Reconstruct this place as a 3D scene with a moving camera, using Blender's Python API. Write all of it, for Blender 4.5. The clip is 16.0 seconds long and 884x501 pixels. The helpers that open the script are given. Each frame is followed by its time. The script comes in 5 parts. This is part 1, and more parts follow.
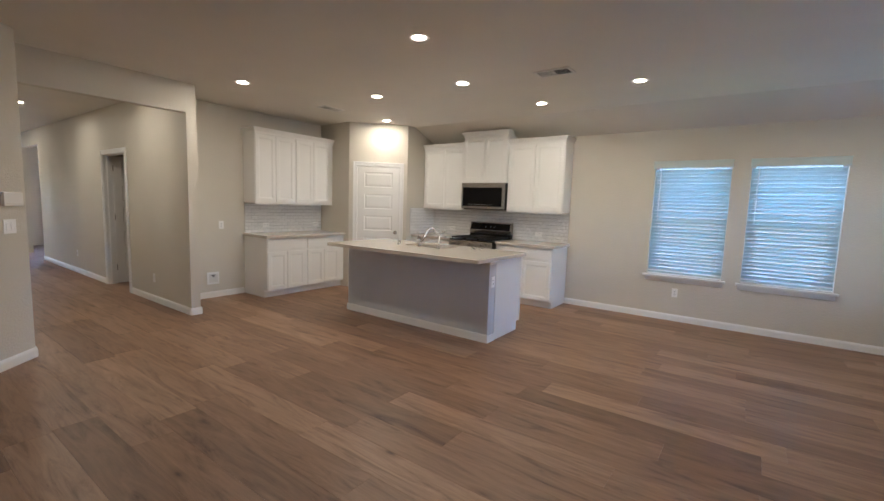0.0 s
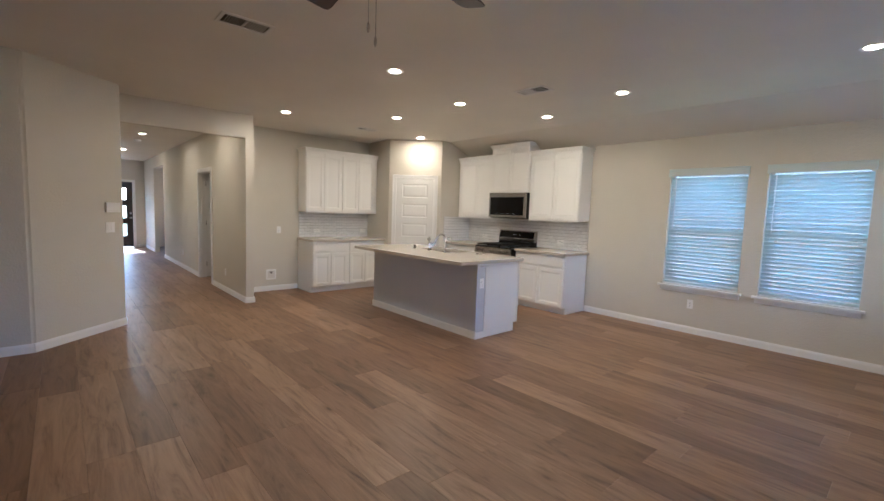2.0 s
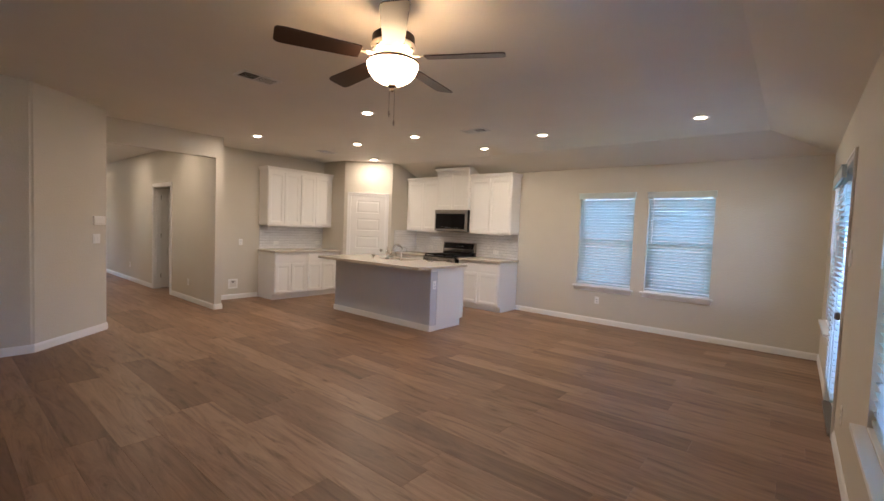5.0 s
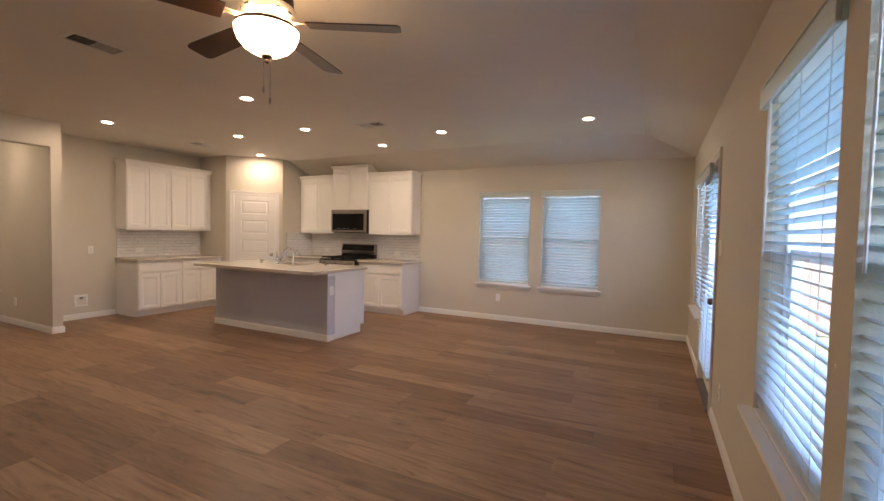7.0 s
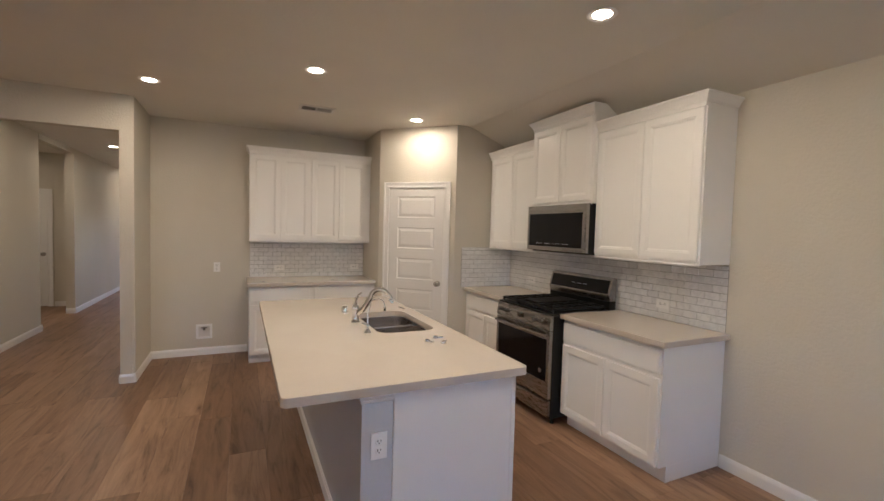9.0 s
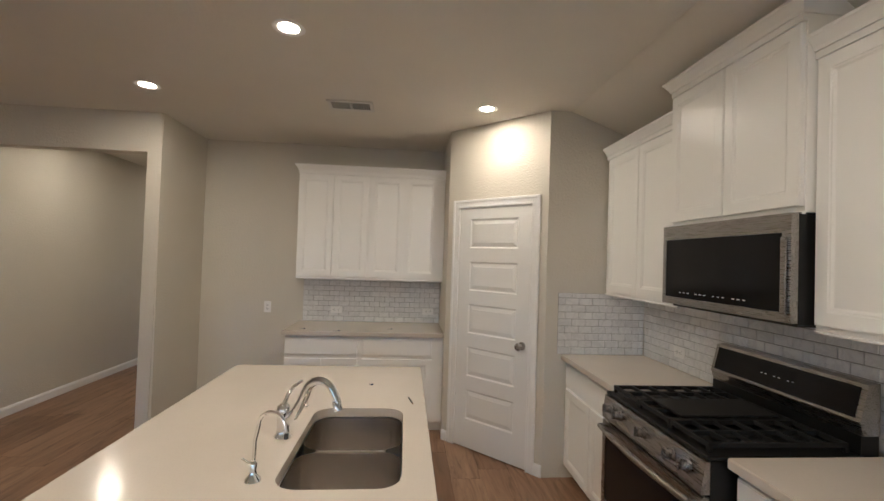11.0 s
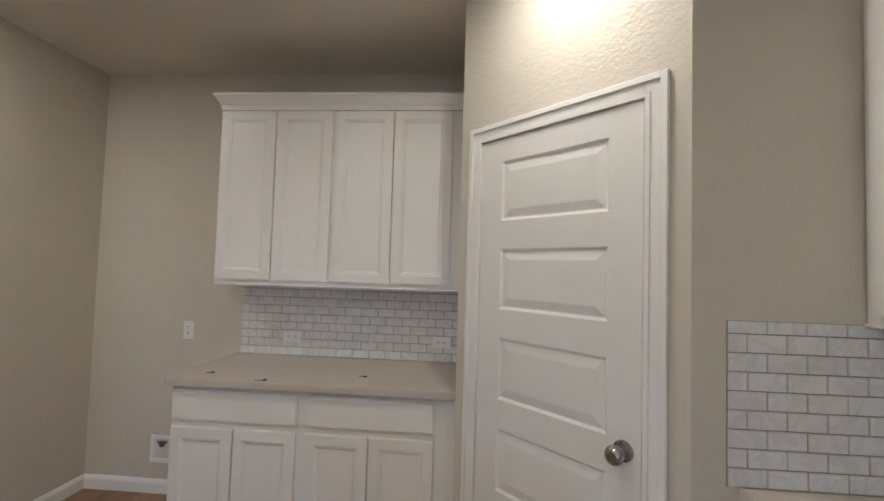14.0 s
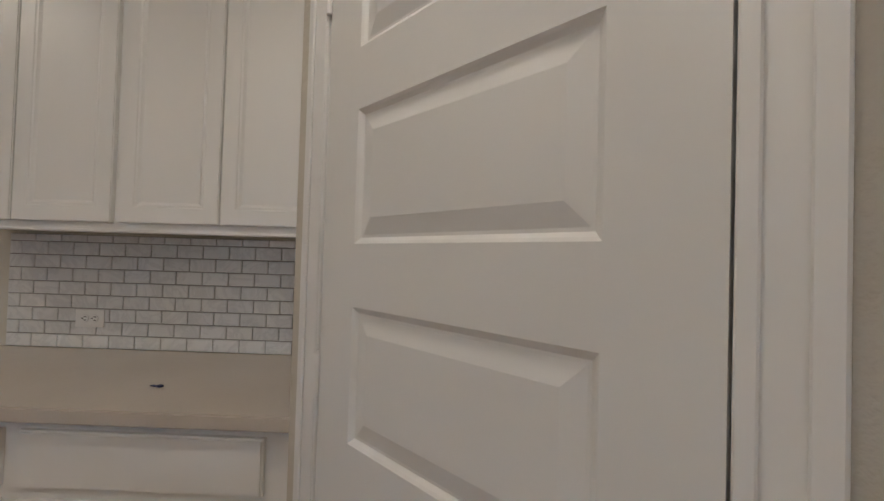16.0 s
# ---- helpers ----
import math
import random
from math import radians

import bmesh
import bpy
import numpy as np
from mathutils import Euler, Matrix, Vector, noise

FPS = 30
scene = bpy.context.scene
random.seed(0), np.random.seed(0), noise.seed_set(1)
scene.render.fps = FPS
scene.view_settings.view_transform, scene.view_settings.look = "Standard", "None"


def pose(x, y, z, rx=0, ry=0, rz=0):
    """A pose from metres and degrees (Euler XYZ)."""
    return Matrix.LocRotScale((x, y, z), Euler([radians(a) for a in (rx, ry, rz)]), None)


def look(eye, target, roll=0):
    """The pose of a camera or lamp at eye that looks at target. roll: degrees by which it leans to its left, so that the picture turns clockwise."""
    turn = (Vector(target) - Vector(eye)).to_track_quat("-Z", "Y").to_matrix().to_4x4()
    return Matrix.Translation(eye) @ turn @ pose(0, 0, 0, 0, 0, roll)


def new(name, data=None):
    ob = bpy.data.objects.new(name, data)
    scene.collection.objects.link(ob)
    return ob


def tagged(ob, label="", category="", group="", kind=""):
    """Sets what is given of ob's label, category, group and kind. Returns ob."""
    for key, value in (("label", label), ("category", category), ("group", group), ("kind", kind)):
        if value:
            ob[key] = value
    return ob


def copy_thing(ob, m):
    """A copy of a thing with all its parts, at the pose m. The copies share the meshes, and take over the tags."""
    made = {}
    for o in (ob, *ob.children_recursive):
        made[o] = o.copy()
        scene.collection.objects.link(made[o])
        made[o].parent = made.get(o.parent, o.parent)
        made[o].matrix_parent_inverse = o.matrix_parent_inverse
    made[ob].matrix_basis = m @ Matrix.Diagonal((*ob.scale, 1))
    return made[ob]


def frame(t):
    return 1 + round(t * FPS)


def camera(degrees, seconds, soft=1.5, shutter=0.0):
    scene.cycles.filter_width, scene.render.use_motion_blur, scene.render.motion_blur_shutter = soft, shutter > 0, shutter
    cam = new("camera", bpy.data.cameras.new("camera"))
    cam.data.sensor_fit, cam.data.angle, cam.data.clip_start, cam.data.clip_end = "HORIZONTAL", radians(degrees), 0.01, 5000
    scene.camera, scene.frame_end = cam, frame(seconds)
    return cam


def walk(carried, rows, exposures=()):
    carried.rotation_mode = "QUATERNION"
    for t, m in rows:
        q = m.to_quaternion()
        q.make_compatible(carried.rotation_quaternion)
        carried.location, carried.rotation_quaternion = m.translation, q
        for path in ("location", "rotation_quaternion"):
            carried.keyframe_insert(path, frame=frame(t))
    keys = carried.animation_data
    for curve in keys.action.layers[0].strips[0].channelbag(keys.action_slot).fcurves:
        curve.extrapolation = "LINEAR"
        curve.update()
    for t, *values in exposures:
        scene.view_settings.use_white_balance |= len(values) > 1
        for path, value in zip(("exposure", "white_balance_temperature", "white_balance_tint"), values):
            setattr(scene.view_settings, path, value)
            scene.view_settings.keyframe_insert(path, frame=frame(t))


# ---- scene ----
cam = camera(91.9, 16.0)
PATH = [
    (0, (0.069, 0.114, 1.437), (-1.093, 1.723, 1.226), 1.90),
    (0.5, (0.342, 0.324, 1.447), (-0.971, 1.817, 1.245), 1.90),
    (1, (0.640, 0.486, 1.428), (-0.780, 1.881, 1.238), 2.00),
    (1.5, (0.933, 0.511, 1.421), (-0.533, 1.858, 1.241), 2.00),
    (2, (1.227, 0.458, 1.442), (-0.261, 1.784, 1.265), 2.00),
    (2.5, (1.451, 0.397, 1.452), (-0.051, 1.708, 1.285), 2.00),
    (3, (1.545, 0.102, 1.433), (0.038, 1.409, 1.284), 2.00),
    (3.2, (1.566, 0.007, 1.437), (0.057, 1.311, 1.291), 2.01),
    (5.3, (1.757, -0.479, 1.432), (0.571, 1.132, 1.341), 1.95),
    (5.5, (1.763, -0.462, 1.434), (0.642, 1.193, 1.348), 1.67),
    (6, (1.729, -0.448, 1.443), (0.746, 1.291, 1.357), 1.40),
    (6.5, (1.677, -0.403, 1.440), (0.748, 1.365, 1.357), 1.20),
    (7, (1.592, -0.222, 1.407), (0.703, 1.568, 1.328), 1.20),
    (7.5, (1.111, 0.865, 1.391), (0.287, 2.685, 1.317), 1.10),
    (7.6, (1.000, 1.141, 1.394), (0.077, 2.914, 1.318), 1.12),
    (7.7, (0.890, 1.417, 1.397), (-0.130, 3.136, 1.320), 1.14),
    (7.8, (0.779, 1.694, 1.399), (-0.334, 3.353, 1.322), 1.16),
    (7.9, (0.669, 1.970, 1.402), (-0.535, 3.566, 1.325), 1.18),
    (8, (0.558, 2.246, 1.405), (-0.731, 3.773, 1.327), 1.20),
    (8.5, (-0.098, 3.203, 1.499), (-1.810, 4.234, 1.414), 1.60),
    (9, (-0.407, 3.524, 1.548), (-2.217, 4.370, 1.458), 1.60),
    (9.5, (-0.671, 3.842, 1.586), (-2.545, 4.531, 1.496), 1.70),
    (10, (-0.961, 4.079, 1.596), (-2.889, 4.605, 1.525), 1.70),
    (10.2, (-1.091, 4.225, 1.593), (-3.042, 4.661, 1.553), 1.60),
    (12.3, (-2.343, 4.919, 1.596), (-4.342, 4.882, 1.658), 2.10),
    (12.5, (-2.433, 4.941, 1.603), (-4.431, 4.883, 1.668), 1.90),
    (13, (-2.718, 4.975, 1.568), (-4.714, 4.877, 1.644), 1.90),
    (13.5, (-3.086, 5.008, 1.525), (-5.079, 4.871, 1.606), 1.90),
    (14, (-3.477, 5.087, 1.491), (-5.470, 4.937, 1.578), 1.70),
    (14.5, (-3.809, 5.146, 1.419), (-5.798, 4.975, 1.531), 1.80),
    (15, (-4.111, 5.218, 1.381), (-6.104, 5.069, 1.466), 1.70),
    (15.3, (-4.253, 5.283, 1.370), (-6.252, 5.191, 1.374), 2.00),
    (15.5, (-4.339, 5.316, 1.352), (-6.337, 5.227, 1.362), 1.60),
    (16, (-4.471, 5.371, 1.312), (-6.470, 5.329, 1.351), 1.70),
]
EXPOSURES = [(0, 3.97, 4800, 10), (3, 4.02, 4930, 11), (5.5, 3.98, 5400, 18), (6.5, 3.86, 5700, 20), (7.5, 3.86, 5950, 22), (8, 3.98, 5030, 13), (8.5, 3.78, 5200, 15), (9.5, 3.68, 5150, 13), (12.5, 3.58, 4730, 10), (14.5, 3.5, 4650, 10), (15.2, 3.28, 4750, 11), (16, 3.16, 4850, 12)]
walk(cam, [(t, look(eye, target, roll)) for t, eye, target, roll in PATH], EXPOSURES)
# ---- world, sun, exposure ----
world = bpy.data.worlds.new("sky")
scene.world = world
world.use_nodes = True
wn = world.node_tree.nodes
sky = wn.new("ShaderNodeTexSky")
sky.sky_type = "NISHITA"
sky.sun_disc = False
sky.ozone_density = 1.6
sky.sun_elevation = radians(44)
sky.sun_rotation = radians(262)
world.node_tree.links.new(sky.outputs[0], wn["Background"].inputs[0])
wn["Background"].inputs[1].default_value = 0.15
sun_data = bpy.data.lights.new("sun", "SUN")
sun_data.energy = 4.4
sun_data.angle = radians(0.5)
sun_data.color = (1.0, 0.95, 0.88)
sun = new("sun", sun_data)
sun.matrix_basis = look((-30, -4.2, 29), (0, 0, 0))
DOWNLIGHT = 10.0
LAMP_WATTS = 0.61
FAN_LIGHT = 2.4


# ---- materials ----
def nodes_of(name):
    m = bpy.data.materials.new(name)
    m.use_nodes = True
    nt = m.node_tree
    return m, nt, nt.nodes["Principled BSDF"]


def link(nt, a, b):
    nt.links.new(a, b)


def noise_node(nt, vec, scale, detail=4.0, rough=0.55, distort=0.0):
    n = nt.nodes.new("ShaderNodeTexNoise")
    n.inputs["Scale"].default_value = scale
    n.inputs["Detail"].default_value = detail
    n.inputs["Roughness"].default_value = rough
    n.inputs["Distortion"].default_value = distort
    if vec is not None:
        link(nt, vec, n.inputs["Vector"])
    return n


def ramp(nt, fac, stops):
    r = nt.nodes.new("ShaderNodeValToRGB")
    els = r.color_ramp.elements
    while len(els) < len(stops):
        els.new(0.5)
    for e, (p, c) in zip(els, stops):
        e.position = p
        e.color = (*c, 1.0)
    link(nt, fac, r.inputs[0])
    return r


def span(nt, fac, low, high):
    n = nt.nodes.new("ShaderNodeMapRange")
    n.inputs["To Min"].default_value = low
    n.inputs["To Max"].default_value = high
    link(nt, fac, n.inputs["Value"])
    return n.outputs["Result"]


def mix(nt, kind, fac, a, b):
    n = nt.nodes.new("ShaderNodeMix")
    n.data_type = "RGBA"
    n.blend_type = kind
    for sock, v in ((n.inputs[0], fac), (n.inputs[6], a), (n.inputs[7], b)):
        if hasattr(v, "is_output"):
            link(nt, v, sock)
        elif isinstance(v, tuple):
            sock.default_value = (*v, 1.0)
        else:
            sock.default_value = v
    return n.outputs[2]


def coords(nt, kind="Object", scale=(1, 1, 1), per_object=False):
    tc = nt.nodes.new("ShaderNodeTexCoord")
    mp = nt.nodes.new("ShaderNodeMapping")
    mp.inputs["Scale"].default_value = scale
    link(nt, tc.outputs[kind], mp.inputs["Vector"])
    if per_object:
        oi = nt.nodes.new("ShaderNodeObjectInfo")
        ml = nt.nodes.new("ShaderNodeVectorMath")
        ml.operation = "SCALE"
        ml.inputs[0].default_value = (37.0, 61.0, 83.0)
        link(nt, oi.outputs["Random"], ml.inputs["Scale"])
        link(nt, ml.outputs[0], mp.inputs["Location"])
    return mp.outputs[0]


def bump(nt, bsdf, height, strength, distance):
    b = nt.nodes.new("ShaderNodeBump")
    b.inputs["Strength"].default_value = strength
    b.inputs["Distance"].default_value = distance
    link(nt, height, b.inputs["Height"])
    link(nt, b.outputs[0], bsdf.inputs["Normal"])


def paint(name, colour, rough, texture=0.0, texture_scale=70.0, mottle=0.06, spec=0.5):
    """Painted surface: slow mottling, roller or knock-down relief, uneven gloss."""
    m, nt, b = nodes_of(name)
    v = coords(nt)
    slow = noise_node(nt, v, 1.3, 3)
    c = mix(nt, "MULTIPLY", 1.0, colour, ramp(nt, slow.outputs[0], [(0.3, (1 - mottle,) * 3), (0.7, (1.0,) * 3)]).outputs[0])
    link(nt, c, b.inputs["Base Color"])
    fine = noise_node(nt, v, texture_scale, 3, 0.6)
    link(nt, span(nt, slow.outputs[0], rough - 0.05, rough + 0.06), b.inputs["Roughness"])
    b.inputs["Specular IOR Level"].default_value = spec
    if texture:
        bump(nt, b, fine.outputs[0], texture, 0.0055 if texture > 0.6 else 0.004)
    return m


def plain(name, colour, rough, metal=0.0, grain=0.0, grain_scale=(1, 1, 1), spec=0.5):
    m, nt, b = nodes_of(name)
    v = coords(nt, scale=grain_scale)
    n = noise_node(nt, v, 30.0, 4)
    c = mix(nt, "MULTIPLY", 1.0, colour, ramp(nt, n.outputs[0], [(0.25, (1 - grain,) * 3), (0.75, (1.0,) * 3)]).outputs[0])
    link(nt, c, b.inputs["Base Color"])
    b.inputs["Metallic"].default_value = metal
    b.inputs["Specular IOR Level"].default_value = spec
    link(nt, span(nt, n.outputs[0], max(rough - 0.06, 0.02), rough + 0.06), b.inputs["Roughness"])
    return m


def glow(name, colour, strength):
    m, nt, b = nodes_of(name)
    b.inputs["Base Color"].default_value = (0.8, 0.8, 0.8, 1)
    b.inputs["Emission Color"].default_value = (*colour, 1)
    b.inputs["Emission Strength"].default_value = strength
    return m


def glass_material():
    m, nt, b = nodes_of("clear_glass")
    out = nt.nodes["Material Output"]
    tr = nt.nodes.new("ShaderNodeBsdfTransparent")
    gl = nt.nodes.new("ShaderNodeBsdfGlossy")
    gl.inputs["Roughness"].default_value = 0.02
    mx = nt.nodes.new("ShaderNodeMixShader")
    mx.inputs[0].default_value = 0.05
    link(nt, tr.outputs[0], mx.inputs[1])
    link(nt, gl.outputs[0], mx.inputs[2])
    link(nt, mx.outputs[0], out.inputs["Surface"])
    return m


def plank_material(name, kind_random="object"):
    """Oak-look vinyl plank: long grain, cathedral streaks, knots, tone per plank."""
    m, nt, b = nodes_of(name)
    v = coords(nt, scale=(1, 1, 1), per_object=True)
    if kind_random == "object":
        rnd = nt.nodes.new("ShaderNodeObjectInfo").outputs["Random"]
    else:
        rnd = nt.nodes.new("ShaderNodeNewGeometry").outputs["Random Per Island"]
    stretch = nt.nodes.new("ShaderNodeMapping")
    stretch.inputs["Scale"].default_value = (0.6, 4.6, 1.0)
    link(nt, v, stretch.inputs["Vector"])
    streak = noise_node(nt, stretch.outputs[0], 2.6, 6, 0.66, 1.3)
    fine_map = nt.nodes.new("ShaderNodeMapping")
    fine_map.inputs["Scale"].default_value = (2.2, 46.0, 1.0)
    link(nt, v, fine_map.inputs["Vector"])
    fine = noise_node(nt, fine_map.outputs[0], 1.6, 3, 0.6)
    knot_map = nt.nodes.new("ShaderNodeMapping")
    knot_map.inputs["Scale"].default_value = (1.3, 3.4, 1.0)
    link(nt, v, knot_map.inputs["Vector"])
    knot = nt.nodes.new("ShaderNodeTexVoronoi")
    knot.inputs["Scale"].default_value = 1.0
    link(nt, knot_map.outputs[0], knot.inputs["Vector"])
    tone = ramp(nt, rnd, [(0.0, (0.196, 0.112, 0.064)), (0.35, (0.258, 0.153, 0.090)), (0.7, (0.302, 0.184, 0.111)), (1.0, (0.360, 0.229, 0.142))])
    c = mix(nt, "MULTIPLY", 1.0, tone.outputs[0], ramp(nt, streak.outputs[0], [(0.28, (0.40, 0.36, 0.34)), (0.44, (0.84, 0.82, 0.80)), (0.55, (1.0, 1.0, 1.0)), (0.74, (1.22, 1.22, 1.22))]).outputs[0])
    c = mix(nt, "MULTIPLY", 0.32, c, ramp(nt, fine.outputs[0], [(0.3, (0.66, 0.64, 0.62)), (0.62, (1.08, 1.08, 1.08))]).outputs[0])
    c = mix(nt, "MULTIPLY", 0.8, c, ramp(nt, knot.outputs["Distance"], [(0.025, (0.22, 0.17, 0.14)), (0.06, (0.72, 0.66, 0.6)), (0.16, (1, 1, 1))]).outputs[0])
    link(nt, c, b.inputs["Base Color"])
    link(nt, span(nt, fine.outputs[0], 0.34, 0.48), b.inputs["Roughness"])
    b.inputs["Specular IOR Level"].default_value = 0.36
    bump(nt, b, fine.outputs[0], 0.12, 0.001)
    return m


def tile_material():
    """Pale marble tile with soft grey veins, tone per tile."""
    m, nt, b = nodes_of("marble_tile")
    v = coords(nt, per_object=True)
    rnd = nt.nodes.new("ShaderNodeObjectInfo").outputs["Random"]
    vein = noise_node(nt, v, 7.0, 6, 0.62, 1.6)
    tone = ramp(nt, rnd, [(0.0, (0.73, 0.725, 0.715)), (1.0, (0.785, 0.78, 0.77))])
    c = mix(nt, "MULTIPLY", 1.0, tone.outputs[0], ramp(nt, vein.outputs[0], [(0.42, (1, 1, 1)), (0.5, (0.88, 0.88, 0.885)), (0.56, (1, 1, 1))]).outputs[0])
    link(nt, c, b.inputs["Base Color"])
    b.inputs["Roughness"].default_value = 0.28
    return m


def quartz_material():
    m, nt, b = nodes_of("cream_quartz")
    v = coords(nt)
    speck = noise_node(nt, v, 180.0, 2)
    cloud = noise_node(nt, v, 3.0, 4)
    c = mix(nt, "MULTIPLY", 1.0, (0.57, 0.515, 0.45), ramp(nt, cloud.outputs[0], [(0.3, (0.95, 0.95, 0.94)), (0.7, (1, 1, 1))]).outputs[0])
    c = mix(nt, "MULTIPLY", 0.12, c, ramp(nt, speck.outputs[0], [(0.33, (0.75, 0.73, 0.7)), (0.45, (1, 1, 1))]).outputs[0])
    link(nt, c, b.inputs["Base Color"])
    b.inputs["Roughness"].default_value = 0.16
    return m


def slat_material():
    """White vinyl slat that lets a little daylight through, with the daylight's blue tinted in."""
    m, nt, b = nodes_of("white_faux_wood_slat")
    v = coords(nt, scale=(1, 14, 14))
    n = noise_node(nt, v, 8.0, 3)
    c = mix(nt, "MULTIPLY", 1.0, (0.82, 0.82, 0.81), ramp(nt, n.outputs[0], [(0.3, (0.95,) * 3), (0.7, (1.0,) * 3)]).outputs[0])
    link(nt, c, b.inputs["Base Color"])
    b.inputs["Roughness"].default_value = 0.42
    tl = nt.nodes.new("ShaderNodeBsdfTranslucent")
    # cyan multiplier puts the skylight's blue into the colour; the vinyl is white
    link(nt, mix(nt, "MULTIPLY", 1.0, c, (0.56, 0.95, 0.95)), tl.inputs["Color"])
    mx = nt.nodes.new("ShaderNodeMixShader")
    mx.inputs[0].default_value = 0.30
    link(nt, b.outputs[0], mx.inputs[1])
    link(nt, tl.outputs[0], mx.inputs[2])
    link(nt, mx.outputs[0], nt.nodes["Material Output"].inputs["Surface"])
    return m


def brick_material():
    m, nt, b = nodes_of("brick_wall")
    v = coords(nt)
    t = nt.nodes.new("ShaderNodeTexBrick")
    t.inputs["Scale"].default_value = 1.0
    t.inputs["Brick Width"].default_value = 0.21
    t.inputs["Row Height"].default_value = 0.075
    t.inputs["Mortar Size"].default_value = 0.006
    t.inputs["Color1"].default_value = (0.42, 0.25, 0.19, 1)
    t.inputs["Color2"].default_value = (0.33, 0.19, 0.14, 1)
    t.inputs["Mortar"].default_value = (0.5, 0.47, 0.43, 1)
    link(nt, v, t.inputs["Vector"])
    link(nt, t.outputs[0], b.inputs["Base Color"])
    b.inputs["Roughness"].default_value = 0.9
    return m


WALL = paint("greige_wall_paint", (0.64, 0.60, 0.515), 0.62, 0.7, 58.0, 0.05, 0.35)
CEIL = paint("greige_ceiling_paint", (0.77, 0.73, 0.65), 0.75, 0.45, 50.0, 0.05, 0.3)
# the island's knee wall has a bluer, more neutral base colour than WALL
ISLANDGREY = paint("blue_grey_wall_paint", (0.58, 0.59, 0.61), 0.6, 0.4, 48.0, 0.05, 0.35)
TRIM = paint("white_trim_paint", (0.84, 0.83, 0.81), 0.36, 0.04, 40.0, 0.03)
CABINET = paint("white_cabinet_paint", (0.84, 0.83, 0.805), 0.32, 0.03, 50.0, 0.03)
DOORPAINT = paint("white_door_paint", (0.81, 0.80, 0.775), 0.36, 0.05, 60.0, 0.03)
PLANK = plank_material("oak_vinyl_plank")
PLANK_FAR = plank_material("oak_vinyl_plank_field", "island")
SUBFLOOR = plain("plank_joint", (0.07, 0.05, 0.035), 0.8)
TILE = tile_material()
GROUT = plain("grey_grout", (0.31, 0.295, 0.28), 0.85, 0, 0.2)
QUARTZ = quartz_material()
STEEL = plain("brushed_stainless_steel", (0.36, 0.34, 0.32), 0.28, 1.0, 0.18, (0.4, 9, 9))
SINKSTEEL = plain("satin_sink_steel", (0.52, 0.48, 0.44), 0.24, 1.0, 0.04, (2, 0.6, 1))
CHROME = plain("chrome", (0.80, 0.80, 0.80), 0.08, 1.0)
NICKEL = plain("satin_nickel", (0.42, 0.40, 0.37), 0.28, 1.0, 0.1)
PEWTER = plain("brushed_pewter", (0.30, 0.28, 0.26), 0.36, 1.0, 0.15)
BLACKGLASS = plain("black_glass", (0.005, 0.005, 0.006), 0.09, 0, 0.0, spec=0.18)
ENAMEL = plain("black_enamel", (0.008, 0.008, 0.008), 0.3, spec=0.25)
IRON = plain("cast_iron", (0.012, 0.012, 0.012), 0.62, 0, 0.3, spec=0.3)
PLASTIC = plain("white_plastic", (0.86, 0.85, 0.83), 0.35)
DARKSLOT = plain("dark_slot", (0.02, 0.02, 0.02), 0.6)
SLAT = slat_material()
VINYL = plain("white_vinyl", (0.78, 0.78, 0.77), 0.4)
GLASS = glass_material()
BRONZE = plain("dark_bronze", (0.07, 0.05, 0.038), 0.42, 0.7, 0.25)
ANTIQUE = plain("antique_nickel", (0.62, 0.55, 0.45), 0.36, 0.8, 0.2)
DARKWOOD = plain("dark_stained_wood", (0.045, 0.022, 0.014), 0.38, 0, 0.45, (1, 12, 12))
FRONTDOOR = plain("espresso_door_paint", (0.022, 0.015, 0.012), 0.35, 0, 0.3)
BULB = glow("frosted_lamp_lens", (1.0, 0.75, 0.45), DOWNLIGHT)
BOWL = glow("frosted_glass_bowl", (1.0, 0.62, 0.27), FAN_LIGHT)
GRILLE = plain("white_painted_metal", (0.72, 0.70, 0.66), 0.4)
BLUETAPE = plain("blue_tape", (0.016, 0.020, 0.075), 0.6)
FENCEWOOD = plain("weathered_fence_wood", (0.36, 0.25, 0.17), 0.85, 0, 0.35, (6, 6, 0.5))
GRASS = plain("lawn", (0.07, 0.10, 0.035), 0.95, 0, 0.5)
CONCRETE = plain("concrete", (0.38, 0.37, 0.35), 0.9, 0, 0.2)
SHINGLE = plain("roof_shingle", (0.10, 0.09, 0.085), 0.9, 0, 0.4)
BRICK = brick_material()


# ---- mesh helpers ----
def box(bm, x0, x1, y0, y1, z0, z1):
    vs = [bm.verts.new((x, y, z)) for z in (z0, z1) for y in (y0, y1) for x in (x0, x1)]
    fs = [bm.faces.new([vs[i] for i in q]) for q in ((0, 2, 3, 1), (4, 5, 7, 6), (0, 1, 5, 4), (1, 3, 7, 5), (3, 2, 6, 7), (2, 0, 4, 6))]
    return vs, fs


def boxes(*dims, bevel=0.0, seg=2):
    bm = bmesh.new()
    for d in dims:
        box(bm, *d)
    if bevel:
        bmesh.ops.bevel(bm, geom=bm.edges[:], offset=bevel, segments=seg, profile=0.6, affect="EDGES")
    return bm


